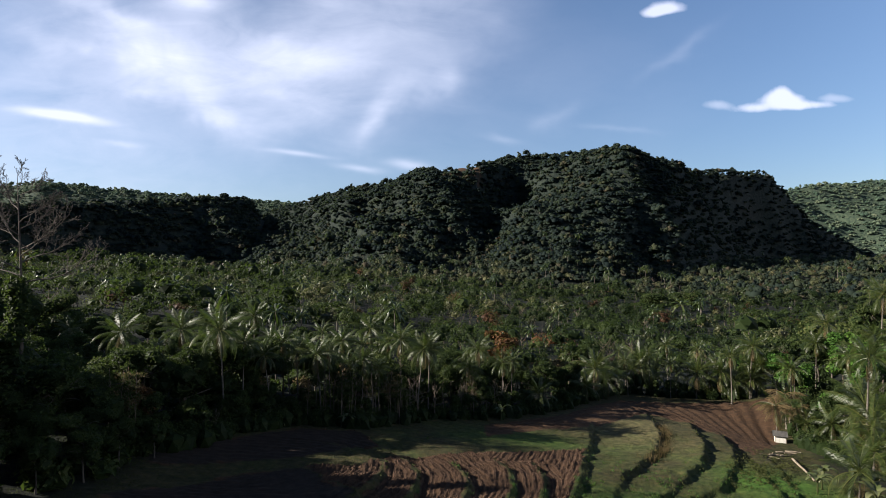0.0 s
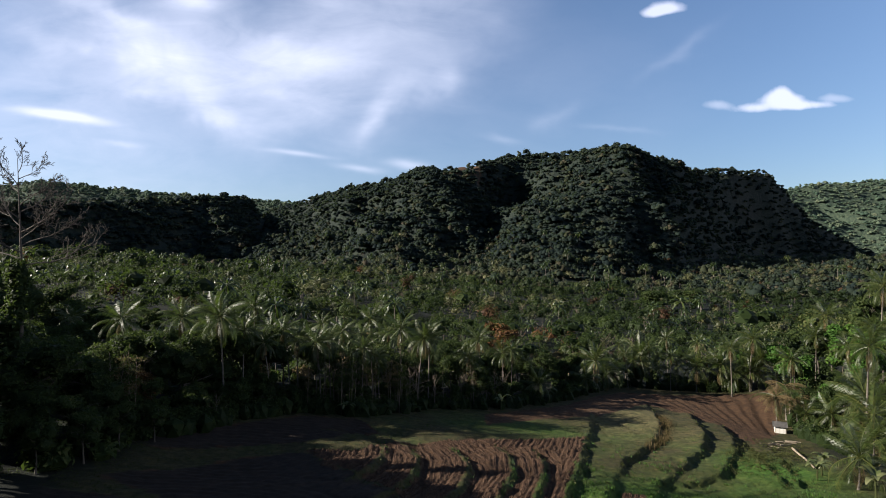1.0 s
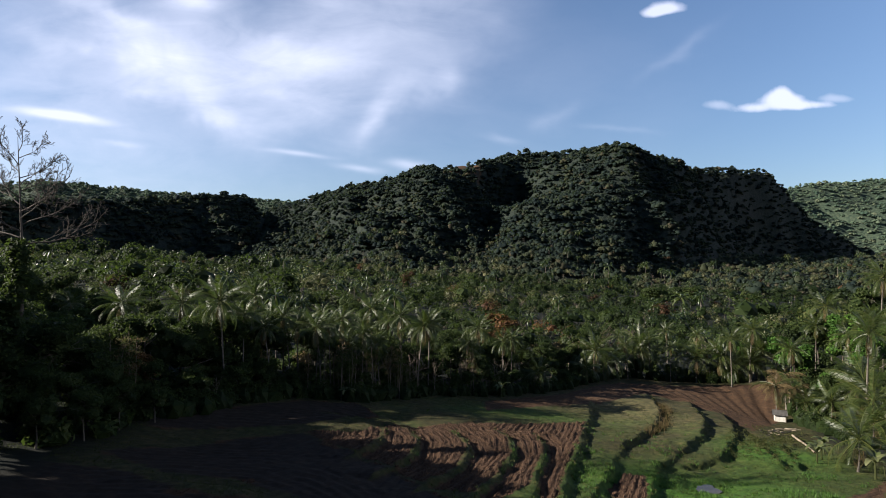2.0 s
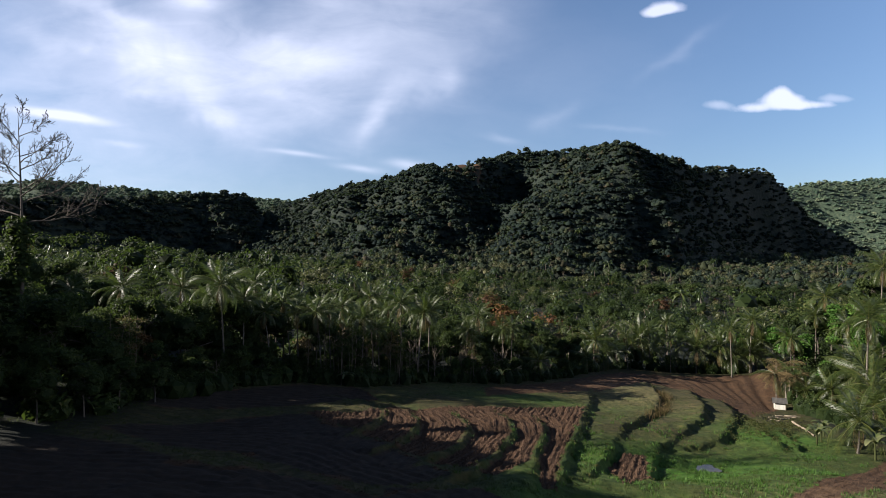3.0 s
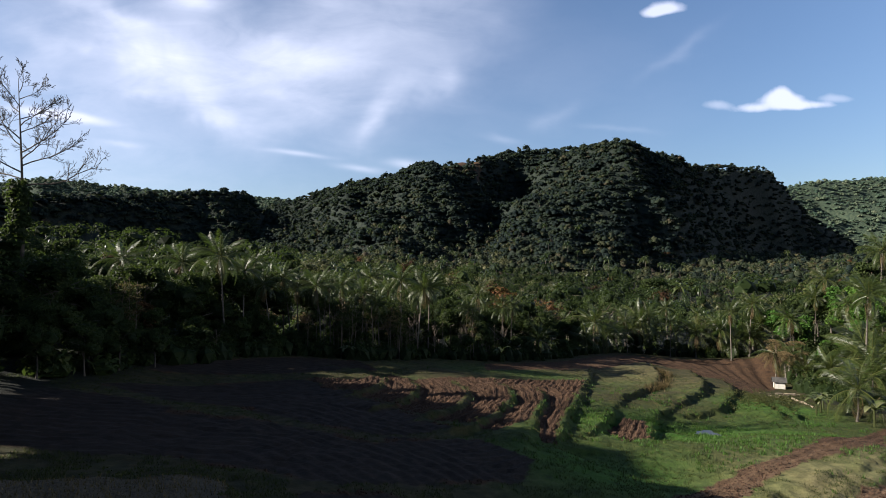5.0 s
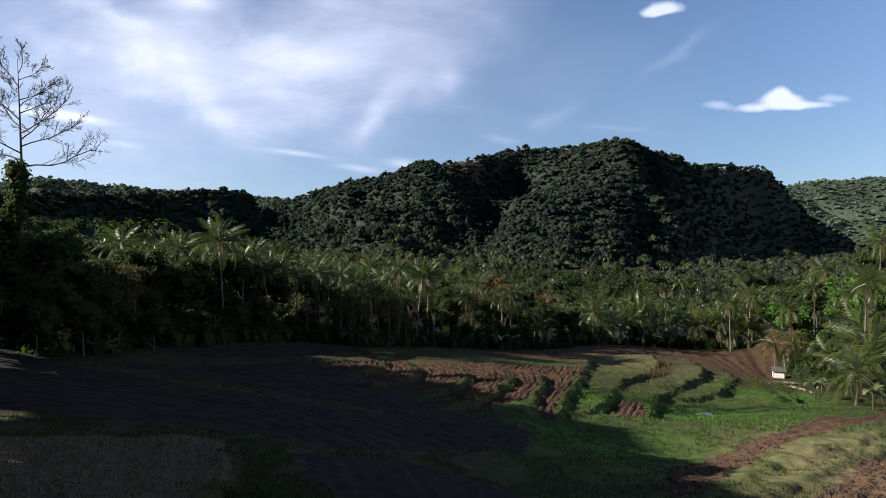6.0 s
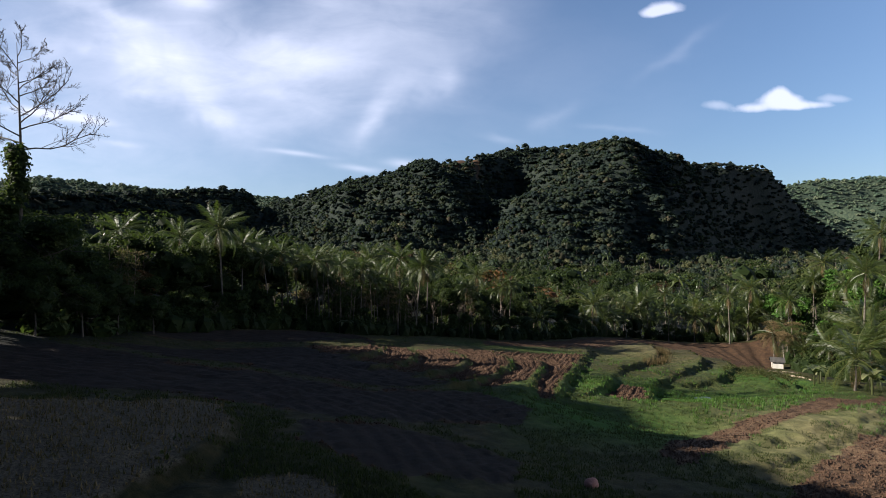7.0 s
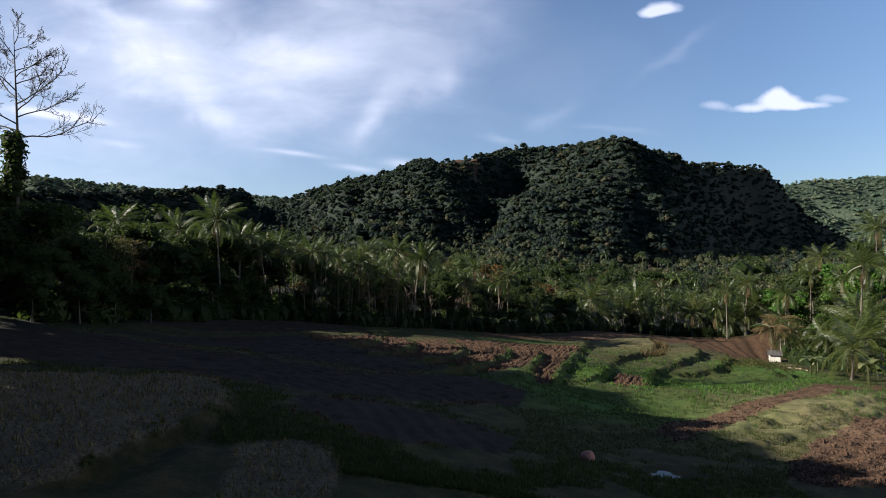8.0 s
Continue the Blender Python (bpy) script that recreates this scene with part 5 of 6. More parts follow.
def build_hut():
    base = empty("field_hut")
    # post frame
    for x in (-1.15, 1.15):
        for y in (-0.9, 0.9):
            h = Heap()
            box(h, x - 0.06, x + 0.06, y - 0.06, y + 0.06, -0.3, 1.9 + 0.25 * (y > 0))
            part("post", h.mesh("post", [M_WOOD]), base)
    # board walls
    for k in range(9):
        h = Heap()
        x = -1.08 + k * 0.24
        box(h, x, x + 0.225, -0.985 - 0.006 * (k % 2), -0.955, 0.05, 1.78)
        part("wall_board", h.mesh("wall_board", [M_WALL]), base, "whitewashed upright board")
    for s, nm in ((-1, "side_wall"), (1, "side_wall")):
        h = Heap()
        box(h, s * 1.24 - 0.02, s * 1.24 + 0.02, -0.9, 0.9, 0.05, 1.75)
        part(nm, h.mesh(nm, [M_WALL]), base)
    h = Heap()
    box(h, -1.2, 1.2, 0.97, 1.01, 0.05, 1.95)
    part("back_wall", h.mesh("back_wall", [M_WALL]), base)
    for s, a in ((-1, 0), (1, 1)):
        h = Heap()
        n = 25
        xs = np.linspace(-1.75, 1.55, n)
        zs = 0.012 * np.cos(np.arange(n) * math.pi)
        y0, y1 = (0, s * 1.45)
        v = np.concatenate([np.stack([xs, np.full(n, y0), 2.75 + zs], 1), np.stack([xs, np.full(n, y1), 1.72 + zs], 1),
                            np.stack([xs, np.full(n, y0), 2.70 + zs], 1), np.stack([xs, np.full(n, y1), 1.67 + zs], 1)])
        q = [(j, j + 1, n + j + 1, n + j) for j in range(n - 1)] + [(2 * n + j, 3 * n + j, 3 * n + j + 1, 2 * n + j + 1) for j in range(n - 1)] + [(n + j, n + j + 1, 3 * n + j + 1, 3 * n + j) for j in range(n - 1)]
        h.add(v, quads=np.array(q))
        part("roof_sheet", h.mesh("roof_sheet", [M_ROOF]), base, "grey weathered corrugated roof sheet")
    base.matrix_basis = at(63.2, 110.8, -24, 0.76)
    tagged(base, "small white board hut with a grey roof under palms", "hut")


build_hut()


def build_log(a, b, r, label):
    rng = np.random.default_rng(int(abs(a[0] * 37 + b[1] * 11)) % 1000)
    h = Heap()
    pa = np.array([*a, gz(*a) + r * 0.8])
    pb = np.array([*b, gz(*b) + r * 0.8])
    pts = [pa + (pb - pa) * t + np.array([0, 0, 0.06 * rng.normal()]) for t in np.linspace(0, 1, 6)]
    tube(h, pts, np.linspace(r, r * 0.7, 6), 8, 0.5)
    n = h.n
    h.add([pts[0]] + list(h.v[-1][:8]), tris=np.array([(0, 1 + (k + 1) % 8, 1 + k) for k in range(8)]))
    tagged(new("felled_log", h.mesh("felled_log", [M_WOOD])), label, "log", "felled logs")


build_log((58.1, 98.3), (50.9, 81), 0.19, "long pale felled tree trunk lying on the bank")
_r = random.Random(4)
for k in range(11):
    x, y = 52.7 + 9.7 * k / 11 + _r.uniform(-0.4, 0.4), 96.6 + 7.4 * k / 11 + _r.uniform(-0.9, 0.6)
    a = _r.uniform(-0.5, 0.5)
    ln = _r.uniform(0.8, 1.6)
    build_log((x - ln * math.cos(a), y - ln * math.sin(a)), (x + ln * math.cos(a), y + ln * math.sin(a)), _r.uniform(0.08, 0.16), "short pale cut log in a heap beside the hut")


# boulder put in place of a round brown body, probably a cow
def build_cow_stand_in():
    rng = np.random.default_rng(2)
    v, t = ico(3)
    v = v * (1 + 0.10 * np.array([noise.noise(Vector(p) * 1.7) for p in v])[:, None]) * (0.35, 0.31, 0.28)
    h = Heap()
    h.add(v, tris=t)
    ob = new("boulder", h.mesh("boulder", [M_STONE], True))
    ob.matrix_basis = at(7.02, 27.5, 20) @ pose(0, 0, 0.16)
    tagged(ob, "rounded reddish brown boulder standing in for a probable cow", "boulder")


build_cow_stand_in()
BAN = [build_banana(1, 1.0), build_banana(2, 1.2)]
for i, (x, y, k) in enumerate([(47.8, 75.6, 1.0), (50.6, 69.2, 1.0), (49.6, 77.5, 0.9), (52.5, 67.2, 0.85), (52.2, 81.1, 0.9), (54, 74, 1.1), (-14, 86.5, 0.8), (10, 102, 0.8)]):
    put(BAN[i % 2], at(x, y, i * 97, k))

# ---- undergrowth, weeds, grass and clods ----
def build_undergrowth():
    rng = np.random.default_rng(77)
    h = Heap()
    kinds = []
    for k in range(6):
        b = Heap()
        # core tinted dark to stand for shade inside the bush
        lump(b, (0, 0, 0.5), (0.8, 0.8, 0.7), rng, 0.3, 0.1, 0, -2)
        b.cards(leaf_cards(rng, (0, 0, 0.6), (1.2, 1.2, 1.0), 70, 0.27), np.clip(rng.normal(0.45, 0.15, 70), 0, 1))
        kinds.append(b.packed())
    n = 0
    while n < 620:
        px, d = rng.uniform(-20, 1590), rng.uniform(47, 160)
        x = (px - 784) / F * d
        if not in_wood(x, d - 4) and not (x < -33 and d > 47 + 0.8 * (x + 38)):
            continue
        s = rng.uniform(0.6, 1.4)
        h.put(kinds[n % 6], turn_z(rng.uniform(0, 6.28), s, (x, d, gz(x, d) - 0.1), s * rng.uniform(0.8, 1.4)), rng.normal(0, 0.12))
        n += 1
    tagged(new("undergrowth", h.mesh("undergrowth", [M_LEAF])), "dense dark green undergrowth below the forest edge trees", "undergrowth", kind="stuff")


build_undergrowth()


def build_edge_shrubs():
    rng = np.random.default_rng(79)
    h = Heap()
    ex, ey = [p[0] for p in EDGE], [p[1] for p in EDGE]
    for n in range(640):
        f = rng.random() * (len(EDGE) - 1)
        x, y = np.interp(f, range(len(EDGE)), ex) + rng.normal(0, 0.5), np.interp(f, range(len(EDGE)), ey) + rng.uniform(0.5, 4.5)
        s = rng.uniform(0.45, 1.5)
        if n >= 450:  # thicket behind the hut and up the wooded rise
            g = rng.random()
            x, y = np.interp(g, [0, 0.3, 0.6, 1], [66, 66, 74, 84]) + rng.normal(0, 1.6), np.interp(g, [0, 0.3, 0.6, 1], [97, 110, 120, 122]) + rng.normal(0, 3.0)
            s = rng.uniform(0.6, 1.9)
            if x < 0.595 * y or (x < 65 and y < 108):
                continue
        z = gz(x, y)
        # shrub core, its inner shade put into a dark tint
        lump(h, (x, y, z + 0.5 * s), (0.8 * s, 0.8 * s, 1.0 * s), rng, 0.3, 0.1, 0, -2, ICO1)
        h.cards(leaf_cards(rng, (x, y, z + 0.8 * s), (s, s, 1.4 * s), 46, 0.19), np.clip(rng.normal(0.4, 0.15, 46), 0, 1))
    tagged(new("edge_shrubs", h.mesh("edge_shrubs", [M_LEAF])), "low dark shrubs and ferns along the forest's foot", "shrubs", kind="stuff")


build_edge_shrubs()


def build_bank_weeds():
    rng = np.random.default_rng(78)
    h = Heap()
    xs, ys = [], []
    for b, (a, line) in enumerate(BANKS):
        if a < 0.7:
            continue
        for p, q in zip(line, line[1:]):
            ln = math.dist(p, q)
            for k in range(int(ln * (0.45 if b < 5 else 0.6))):
                t = rng.random()
                xs.append(p[0] + (q[0] - p[0]) * t + rng.normal(0, 0.35))
                ys.append(p[1] + (q[1] - p[1]) * t + rng.normal(0, 0.35))
    first = len(xs)
    for k in range(260):
        t = rng.random()
        xs.append(np.interp(t, [0, 0.5, 1], [40, 47, 56]) + rng.normal(0, 2.2))
        ys.append(np.interp(t, [0, 0.5, 1], [78, 86, 98]) + rng.normal(0, 3.0))
    zs = ground_z(xs, ys)
    for k, (x, y, z) in enumerate(zip(xs, ys, zs)):
        s = rng.uniform(0.12, 0.36) * (2.2 if k >= first and k % 3 == 0 else 1.0)
        n = 8 if s < 0.4 else 34
        h.cards(leaf_cards(rng, (x, y, z + 0.4 * s), (s, s, s), n, 0.11), np.clip(rng.normal(0.65, 0.18, n), 0, 1))
    tagged(new("bank_weeds", h.mesh("bank_weeds", [M_GRASS])), "rough green weeds along the terrace banks", "weeds", kind="stuff")


build_bank_weeds()


def build_grass():
    rng = np.random.default_rng(79)
    n = 110000
    d = 19 + 83 * rng.random(n) ** 1.6
    x = (rng.uniform(-60, 1620, n) - 784) / F * d
    keep = (soil_mask(x, d) < 0.5) & (straw_mask(x, d) < 0.5) & (fbm2(x / 2.2, d / 2.2, 8, 3) > -0.12)
    x, d = x[keep], d[keep]
    z = ground_z(x, d)
    h = Heap()
    for k in range(3):
        a = rng.uniform(0, 6.28, len(x))
        ln = rng.uniform(0.06, 0.22, len(x))
        w = 0.022
        bx, by = np.cos(a), np.sin(a)
        base = np.stack([x + rng.normal(0, 0.08, len(x)), d + rng.normal(0, 0.08, len(x)), z - 0.02], 1)
        side = np.stack([-by * w, bx * w, 0 * x], 1)
        tip = base + np.stack([bx * ln * 0.6, by * ln * 0.6, ln], 1)
        v = np.stack([base - side, base + side, tip], 1).reshape(-1, 3)
        h.add(v, tris=np.arange(len(v)).reshape(-1, 3), tint=np.repeat(np.clip(rng.normal(0.42, 0.16, len(x)), 0, 1), 3))
    tagged(new("grass_tufts", h.mesh("grass_tufts", [M_GRASS])), "short rough grass tufts over the field terraces", "grass", kind="stuff")


build_grass()


def build_tall_grass():
    rng = np.random.default_rng(83)
    n = 3600
    x, y = rng.normal(27, 13, n), rng.normal(62, 9, n)
    keep = (soil_mask(x, y) < 0.5) & (fbm2(x / 3, y / 3, 18, 3) > 0.02)
    for cx, cy, rx, ry in POOLS:
        keep &= np.hypot((x - cx) / rx, (y - cy) / ry) > 1.15
    x, y = x[keep], y[keep]
    z = ground_z(x, y)
    h = Heap()
    for k in range(7):
        a = rng.uniform(0, 6.28, len(x))
        ln = rng.uniform(0.15, 0.42, len(x))
        base = np.stack([x + rng.normal(0, 0.14, len(x)), y + rng.normal(0, 0.14, len(x)), z - 0.02], 1)
        side = np.stack([-np.sin(a), np.cos(a), 0 * a], 1) * 0.035
        tip = base + np.stack([np.cos(a) * ln * 0.5, np.sin(a) * ln * 0.5, ln], 1)
        v = np.stack([base - side, base + side, tip], 1).reshape(-1, 3)
        h.add(v, tris=np.arange(len(v)).reshape(-1, 3), tint=np.repeat(np.clip(rng.normal(0.35, 0.18, len(x)), 0, 1), 3))
    tagged(new("tall_grass", h.mesh("tall_grass", [M_BRIGHT])), "bright green tall grass clumps round the soggy ground", "grass", kind="stuff")


build_tall_grass()


def build_clods():
    rng = np.random.default_rng(80)
    n = 90000
    d = 22 + 95 * rng.random(n) ** 1.3
    x = (rng.uniform(300, 1620, n) - 784) / F * d
    keep = (soil_mask(x, d) > 0.5) & (shade_plot_mask(x, d) < 0.5)
    x, d = x[keep], d[keep]
    # turned sods in rows that follow the banks of the ploughed terraces
    rx, ry = rng.uniform(-17, 22, 110000), rng.uniform(49, 88, 110000)
    rowed = np.sin(np.minimum(bank_edge(rx, ry), 30) * 2 * math.pi / 0.62 + 1.2 * fbm2(rx / 4, ry / 4, 81, 2)) > 0.1
    rowed &= (soil_mask(rx, ry) > 0.5) & (shade_plot_mask(rx, ry) < 0.5)
    rows_from = len(x)
    x, d = np.concatenate([x, rx[rowed]]), np.concatenate([d, ry[rowed]])
    z = ground_z(x, d)
    v0 = np.array([(1, 0, 0), (-1, 0, 0), (0, 1, 0), (0, -1, 0), (0, 0, 1), (0, 0, -1)], float)
    t0 = np.array([(0, 2, 4), (2, 1, 4), (1, 3, 4), (3, 0, 4), (2, 0, 5), (1, 2, 5), (3, 1, 5), (0, 3, 5)])
    m = len(x)
    s = rng.uniform(0.02, 0.07, m) * (1 + 0.35 * (d < 47)) * np.where(np.arange(m) >= rows_from, 1.9, 1.0)
    v = v0[None] * s[:, None, None] * rng.uniform(0.6, 1.4, (m, 6, 1))
    a = rng.uniform(0, 6.28, m)
    c, q = np.cos(a)[:, None], np.sin(a)[:, None]
    v = np.stack([v[..., 0] * c - v[..., 1] * q, v[..., 0] * q + v[..., 1] * c, v[..., 2]], -1) + np.stack([x, d, z + s * 0.25], 1)[:, None]
    t = t0[None] + 6 * np.arange(m)[:, None, None]
    h = Heap()
    h.add(v.reshape(-1, 3), tris=t.reshape(-1, 3))
    tagged(new("soil_clods", h.mesh("soil_clods", [M_CLOD])), "broken red-brown clods on the ploughed plots", "soil clods", kind="stuff")


build_clods()


def build_stubble():
    rng = np.random.default_rng(81)
    x, y = rng.uniform(-30, -2, 16000), rng.uniform(14, 31, 16000)
    y = np.round(y / 0.28) * 0.28 + rng.normal(0, 0.03, len(y))
    keep = straw_mask(x, y) > 0.5
    x, y = x[keep], y[keep]
    z = ground_z(x, y)
    h = Heap()
    a = rng.uniform(0, 6.28, len(x))
    ln = rng.uniform(0.08, 0.26, len(x))
    base = np.stack([x, y, z - 0.02], 1)
    side = np.stack([np.cos(a), np.sin(a), 0 * a], 1) * 0.035
    tip = base + np.stack([rng.normal(0, 0.06, len(x)), rng.normal(0, 0.06, len(x)), ln], 1)
    v = np.stack([base - side, base + side, tip], 1).reshape(-1, 3)
    h.add(v, tris=np.arange(len(v)).reshape(-1, 3), tint=np.repeat(np.clip(rng.normal(0.5, 0.2, len(x)), 0, 1), 3))
    tagged(new("rice_stubble", h.mesh("rice_stubble", [M_DRY])), "short pale cut stalks in rows on the stubble plots", "stubble", kind="stuff")


build_stubble()


def build_dry_stalks():
    rng = np.random.default_rng(84)
    f = rng.random(420)
    x = np.interp(f, [0, 0.35, 0.7, 1], [38.6, 37.0, 33.5, 29.0]) + rng.normal(0.5, 0.5, 420)
    y = np.interp(f, [0, 0.35, 0.7, 1], [106, 99, 91, 84]) + rng.normal(0, 0.5, 420)
    z = ground_z(x, y)
    h = Heap()
    for k in range(3):
        ln = rng.uniform(0.4, 1.1, len(x))
        base = np.stack([x + rng.normal(0, 0.1, len(x)), y + rng.normal(0, 0.1, len(x)), z - 0.03], 1)
        a = rng.uniform(0, 6.28, len(x))
        side = np.stack([np.cos(a), np.sin(a), 0 * a], 1) * 0.03
        tip = base + np.stack([rng.normal(0, 0.2, len(x)), rng.normal(0, 0.2, len(x)), ln], 1)
        v = np.stack([base - side, base + side, tip], 1).reshape(-1, 3)
        h.add(v, tris=np.arange(len(v)).reshape(-1, 3), tint=np.repeat(np.clip(rng.normal(0.2, 0.2, len(x)), 0, 1), 3))
    tagged(new("dry_stalks", h.mesh("dry_stalks", [M_DRY])), "dry brown standing stalks along a terrace bank", "dry grass", kind="stuff")


build_dry_stalks()


# ---- the valley forest beyond ----
def far_kinds():
    rng = np.random.default_rng(90)
    broad, small = [], []
    for k in range(8):
        for lst, n, s in ((broad, 300, 0.34), (small, 120, 0.48)):
            h = Heap()
            R, H = rng.uniform(3.4, 5.2), rng.uniform(9, 13)
            m = 4
            for i in range(m):
                w = R * rng.uniform(0.5, 0.75)
                e = (rng.normal(0, R * 0.38), rng.normal(0, R * 0.38), H - w * 0.8 - rng.uniform(0, 2.5) * i * 0.6)
                # darker core lumps: inner shade of the crown put into the tint
                if i < 2:
                    lump(h, e, (w * 0.55, w * 0.55, w * 0.45), rng, 0.22, 0.2, 0, -0.6, ICO1)
                h.cards(leaf_cards(rng, e, (w, w, w * 0.8), n // m, s, 0.78, 0.75), np.clip(0.4 + rng.normal(0, 0.08, n // m), 0, 1))
            lst.append(h.packed())
    palms = []
    for k in range(4):
        h = Heap()
        H = rng.uniform(9, 13)
        tube(h, [(0, 0, 0), (0.3, 0.1, H * 0.5), (0.2, 0, H)], [0.2, 0.15, 0.12], 4, 0.5, 1)
        for i in range(15):
            a, el = i * 2.4, radians(60 - 100 * i / 15)
            p = np.array([0.2, 0, H])
            d = np.array([math.cos(a) * math.cos(el), math.sin(a) * math.cos(el), math.sin(el)])
            side = np.array([-math.sin(a), math.cos(a), 0]) * 0.5
            m1 = p + d * 2.2
            m2 = m1 + d * 1.3 + (0, 0, -0.9)
            e = m2 + d * 0.4 + (0, 0, -1.1)
            sag = np.array([0, 0, -0.35])
            h.add([p, m1 + side + sag, m1, m1 - side + sag, m2 + side * 0.8 + sag, m2, m2 - side * 0.8 + sag, e],
                  tris=np.array([(0, 1, 2), (0, 2, 3), (4, 7, 5), (5, 7, 6)]), quads=np.array([(1, 4, 5, 2), (2, 5, 6, 3)]), tint=0.45 + 0.1 * rng.random())
        palms.append(h.packed())
    bare = []
    for k in range(3):
        h = Heap()
        H = rng.uniform(8, 12)
        tube(h, [(0, 0, 0), (0.2, 0.2, H * 0.5), (0, 0.1, H)], [0.15, 0.10, 0.03], 4)
        for i in range(18):
            z = H * rng.uniform(0.4, 0.95)
            a = rng.uniform(0, 6.28)
            ln = rng.uniform(1.5, 3.0)
            tube(h, [(0.1, 0.1, z), (math.cos(a) * ln * 0.6, math.sin(a) * ln * 0.6, z + ln * 0.5), (math.cos(a) * ln, math.sin(a) * ln, z + ln * 1.1)], [0.05, 0.035, 0.015], 3)
        bare.append(h.packed())
    return broad, small, palms, bare


def crown_kinds(rng, cards=6, leaf=0.095):
    """Treetops for far slopes, about 1 m across: clumps of leaf sprays round cores tinted darker for inner shade;
    broad, tall and low ones.
    """
    kinds = []
    for k in range(16):
        h = Heap()
        style = k % 8
        if style == 2:
            clumps = [(rng.normal(0, 0.10), rng.normal(0, 0.10), 0.36 + 0.12 * i, 0.28 - 0.03 * i) for i in range(4)]
            tube(h, [(0, 0, 0), (0.02, 0, 0.6)], [0.018, 0.010], 3, 0.5, 1)
        elif style in (3, 6):
            clumps = [(rng.normal(0, 0.34), rng.normal(0, 0.34), 0.08 + 0.12 * rng.random(), rng.uniform(0.18, 0.30)) for i in range(5)]
        else:
            clumps = [(0.32 * math.cos(i * 1.57 + k), 0.32 * math.sin(i * 1.57 + k), rng.uniform(0.18, 0.44), rng.uniform(0.22, 0.36)) for i in range(4)] + [(0.05, 0, 0.50, 0.28)]
        for cx, cy, cz, w in clumps:
            tone = 0.42 + rng.normal(0, 0.07)
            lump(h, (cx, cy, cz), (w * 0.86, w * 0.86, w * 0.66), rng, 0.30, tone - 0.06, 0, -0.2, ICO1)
            h.cards(leaf_cards(rng, (cx, cy, cz), (w, w, w * 0.8), cards, leaf, 0.70, 0.88), np.clip(tone + rng.normal(0, 0.06, cards), 0, 1))
        kinds.append(h.packed())
    return kinds


def build_valley_forest():
    rng = np.random.default_rng(91)
    broad, small, palms, bare = far_kinds()
    crowns = crown_kinds(rng, 7, 0.09)
    canopy, fronds, sticks, rusty, khaki, domes = Heap(), Heap(), Heap(), Heap(), Heap(), Heap()
    step = 8.2
    pts = []
    for y in np.concatenate([np.arange(120, 600, step), np.arange(600, 1260, step * 1.2)]):
        for x in np.arange(-0.80 * y - 10, 0.80 * y + 10, step if y < 360 else step * 1.25):
            pts.append((x, y))
    P = np.array(pts) + rng.uniform(-3.2, 3.2, (len(pts), 2))
    P = P[~((P[:, 1] > 600) & (P[:, 0] < -0.28 * P[:, 1]))]
    z = ground_z(P[:, 0], P[:, 1], False)
    low = valley(P[:, 0], P[:, 1])
    zone = fbm2(P[:, 0] / 55, P[:, 1] / 55, 13, 3)
    near_ridge = np.minimum(np.interp(784 + F * P[:, 0] / P[:, 1], [k[0] for k in MAIN_RIDGE], [k[2] for k in MAIN_RIDGE]), np.where(P[:, 0] < -0.28 * P[:, 1], 600, 5000))
    for (x, y), g, l, zn, ridge in zip(P, z, low, zone, near_ridge):
        if g - l > 40 or not in_wood(x, y - 6):
            continue
        if y < 165 and any((x - a) ** 2 + (y - b) ** 2 < 22 for a, b in spots):
            continue
        r = rng.random()
        if rng.random() < 0.07:
            continue
        s = rng.uniform(0.45, 1.15) * (1.5 if rng.random() < 0.15 else 1.0) * (0.8 if y < 150 else 1.0)
        m = turn_z(rng.uniform(0, 6.28), s, (x, y, g - 0.2), s * rng.uniform(0.85, 1.2))
        tone = rng.normal(-0.13, 0.27) + 0.5 * zn
        i = rng.integers(0, 100)
        dry = 0.28 if 140 < y < 225 and 5 < x < 55 else 0.10 if 110 < y < 330 and -60 < x < 110 else 0.035
        if r < 0.10:
            fronds.put(palms[i % 4], m, tone * 0.5)
        elif r < 0.10 + dry:
            sticks.put(bare[i % 3], turn_z(rng.uniform(0, 6.28), min(s, 0.95), (x, y, g - 0.2)))
        elif r < 0.10 + dry * 1.3:
            rusty.put((broad if y < 270 else small)[i % 8], m, tone)
        elif y > 170 and r < (0.17 if zn < 0.1 else 0.34) + dry * 1.3:
            khaki.put((broad if y < 270 else small)[i % 8], m, tone)
        elif y > 520:
            k = s * rng.uniform(9.0, 13.0)
            domes.put(crowns[i % 16], turn_z(rng.uniform(0, 6.28), k, (x, y, g + 1.0), k * rng.uniform(0.8, 1.3)), tone * 0.8 + 0.42)
        else:
            canopy.put((broad if y < 270 else small)[i % 8], m, tone)
    tagged(new("valley_forest", canopy.mesh("valley_forest", [M_LEAF])), "mixed green broadleaf forest filling the valley floor", "forest", kind="stuff")
    tagged(new("valley_palms", fronds.mesh("valley_palms", [M_PALM, M_TRUNK])), "scattered coconut palms among the valley forest", "palm trees", kind="stuff")
    tagged(new("dead_trees", sticks.mesh("dead_trees", [M_PALE])), "pale leafless trees standing in the valley forest", "dead trees", kind="stuff")
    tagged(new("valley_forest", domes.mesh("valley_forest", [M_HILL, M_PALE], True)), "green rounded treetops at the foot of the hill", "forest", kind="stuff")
    tagged(new("khaki_trees", khaki.mesh("khaki_trees", [M_KHAKI])), "pale olive trees scattered through the valley forest", "forest", kind="stuff")
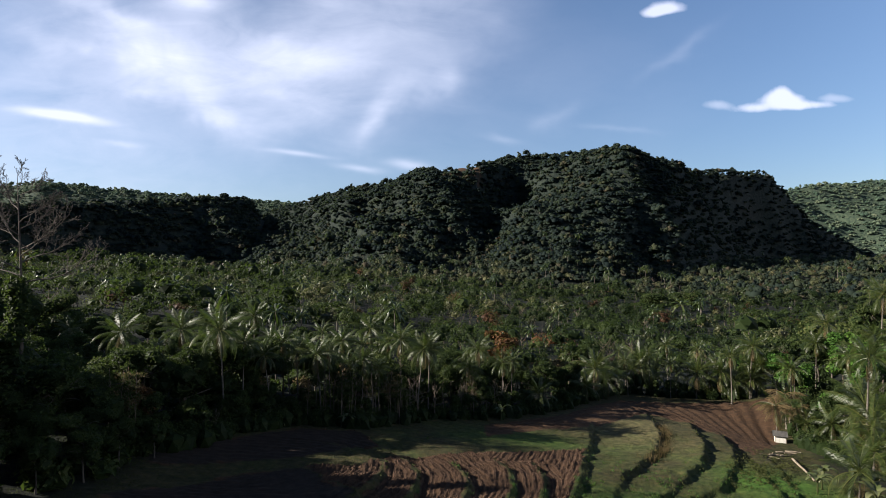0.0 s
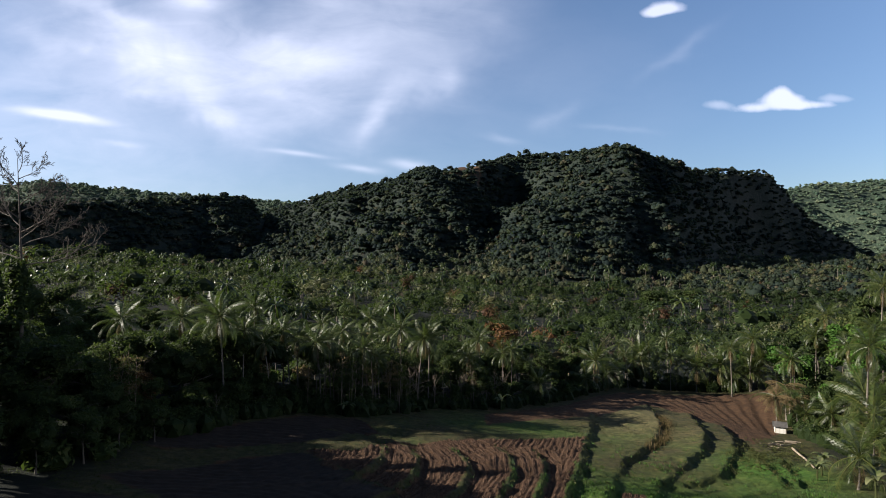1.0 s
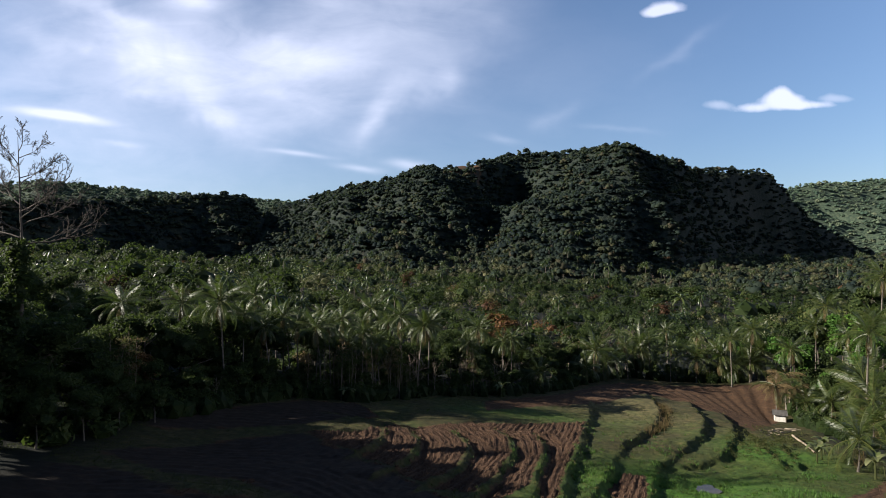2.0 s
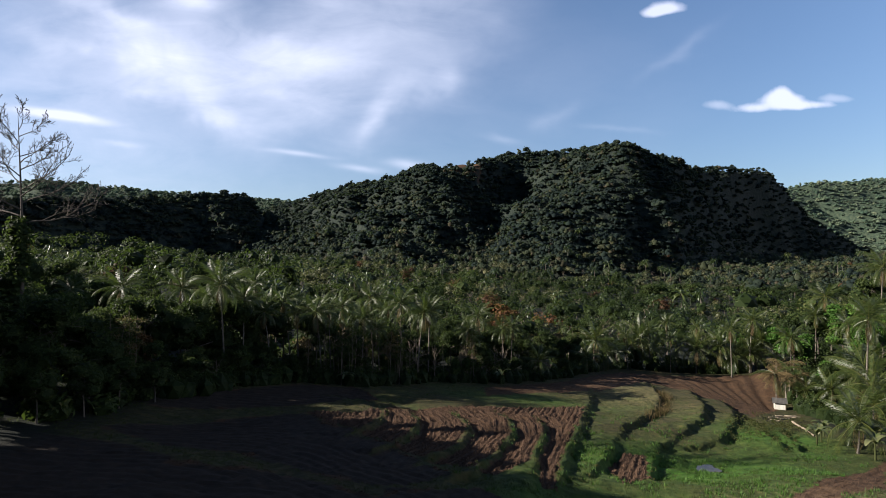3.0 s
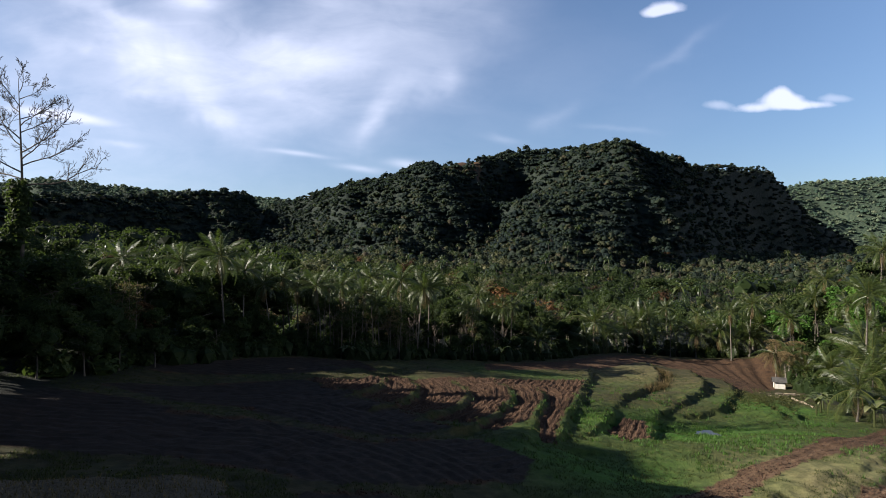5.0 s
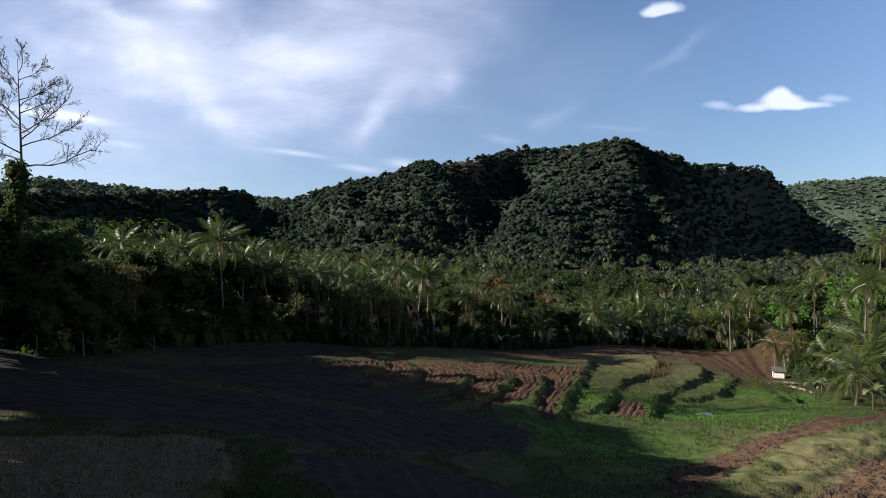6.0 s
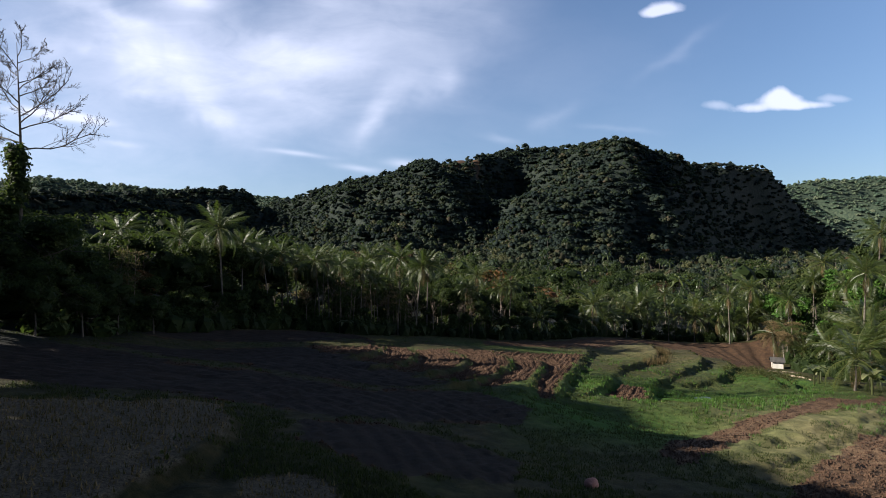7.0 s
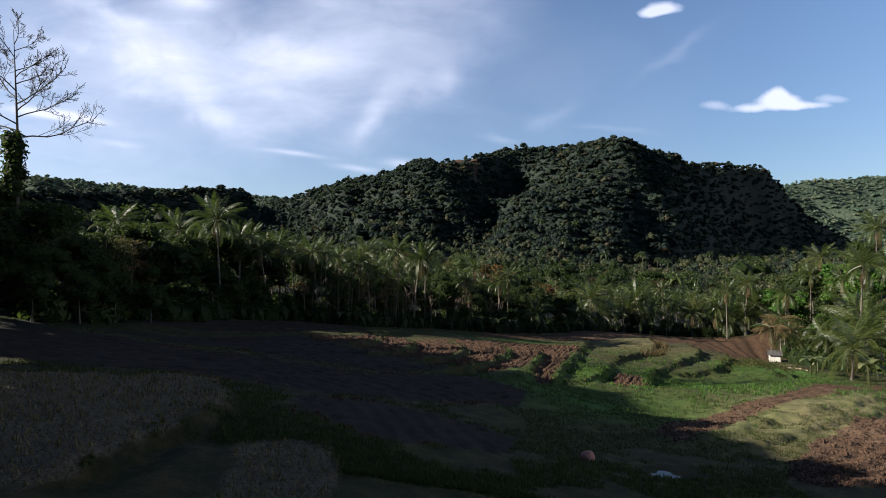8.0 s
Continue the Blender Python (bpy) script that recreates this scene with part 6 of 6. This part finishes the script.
    tagged(new("rusty_trees", rusty.mesh("rusty_trees", [M_RUST])), "rust brown trees scattered through the valley forest", "forest", kind="stuff")


build_valley_forest()


def build_hill_forest():
    rng = np.random.default_rng(92)
    kinds = crown_kinds(rng)
    forest, hazed = Heap(), Heap()
    pts = []
    for keys, run, crown in HILLS:
        k = np.array(keys)
        for px in np.arange(-30, 1600, 9.8):
            if px < k[0, 0] or px > k[-1, 0]:
                continue
            sky, dist = crest(np.array([px]), keys)
            dist = float(dist[0])
            d = dist - min(float(slope_run(px, run)) * 1.3, 430.0 if dist > 1650 else 900.0)
            while d < dist + 45:
                pts.append((px, d))
                d += 5.2 if dist < 1650 else 11.0
    P = np.array(pts)
    px = P[:, 0] + rng.uniform(-5.2, 5.2, len(P))
    y = P[:, 1] + rng.uniform(-4, 4, len(P))
    x = (px - 784) / F * y
    z = ground_z(x, y, False)
    low = valley(x, y)
    steep = np.hypot(ground_z(x, y + 5, False) - ground_z(x, y - 5, False), ground_z(x + 5, y, False) - ground_z(x - 5, y, False)) / 10
    keep = (z - low > np.where(x < -0.26 * y, 4, 16)) & (rng.random(len(x)) < np.where(y > 1650, 0.6, np.clip(0.38 * np.hypot(1, steep) + 0.25 * (px > 1170), 0, 1)))
    keep &= (shoulder(px, y) < 0.5) | (rng.random(len(x)) < 0.12)
    low_growth = ~keep & (z - low > 8) & (shoulder(px, y) < 0.5) & (rng.random(len(x)) < 0.85)
    bush = []
    for k in range(8):
        b = Heap()
        for i in range(3):
            e, w = (rng.normal(0, 0.30), rng.normal(0, 0.30), 0.06 * rng.random()), rng.uniform(0.26, 0.42)
            lump(b, e, (w, w, w * 0.55), rng, 0.30, 0.32 + rng.normal(0, 0.08), 0, 0.0, ICO1)
            b.cards(leaf_cards(rng, e, (w, w, w * 0.6), 5, 0.09, 0.7, 0.9), np.clip(0.4 + rng.normal(0, 0.08, 5), 0, 1))
        bush.append(b.packed())
    for a, b, c in zip(x[low_growth], y[low_growth], z[low_growth]):
        s = rng.uniform(8.5, 13.5) * (1.5 if b > 1650 else 1.0)
        (hazed if b > 1650 else forest).put(bush[rng.integers(0, 8)], turn_z(rng.uniform(0, 6.28), s, (a, b, c), s * rng.uniform(0.6, 1.1)), 0.30 * float(fbm2(a / 60, b / 60, 44, 2)) + rng.normal(0, 0.16))
    x, y, z = x[keep], y[keep], z[keep]
    tone = 0.30 * fbm2(x / 60, y / 60, 44, 3)
    for a, b, c, tn in zip(x, y, z, tone):
        s = rng.uniform(7.8, 14.5) * (1.35 if rng.random() < 0.10 else 1.0) * (1.2 if b > 1650 else 1.0)
        (hazed if b > 1650 else forest).put(kinds[rng.integers(0, 16)], turn_z(rng.uniform(0, 6.28), s, (a, b, c - 0.9), s * rng.uniform(0.7, 1.2)), tn + rng.normal(0.02, 0.28))
    tagged(new("far_hill_forest", hazed.mesh("far_hill_forest", [M_FAR_HAZED, M_PALE], True)), "distant hill forest, pale with haze put into its colour", "forest", kind="stuff")
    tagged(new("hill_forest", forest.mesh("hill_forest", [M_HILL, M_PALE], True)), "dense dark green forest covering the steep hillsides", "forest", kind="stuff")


build_hill_forest()
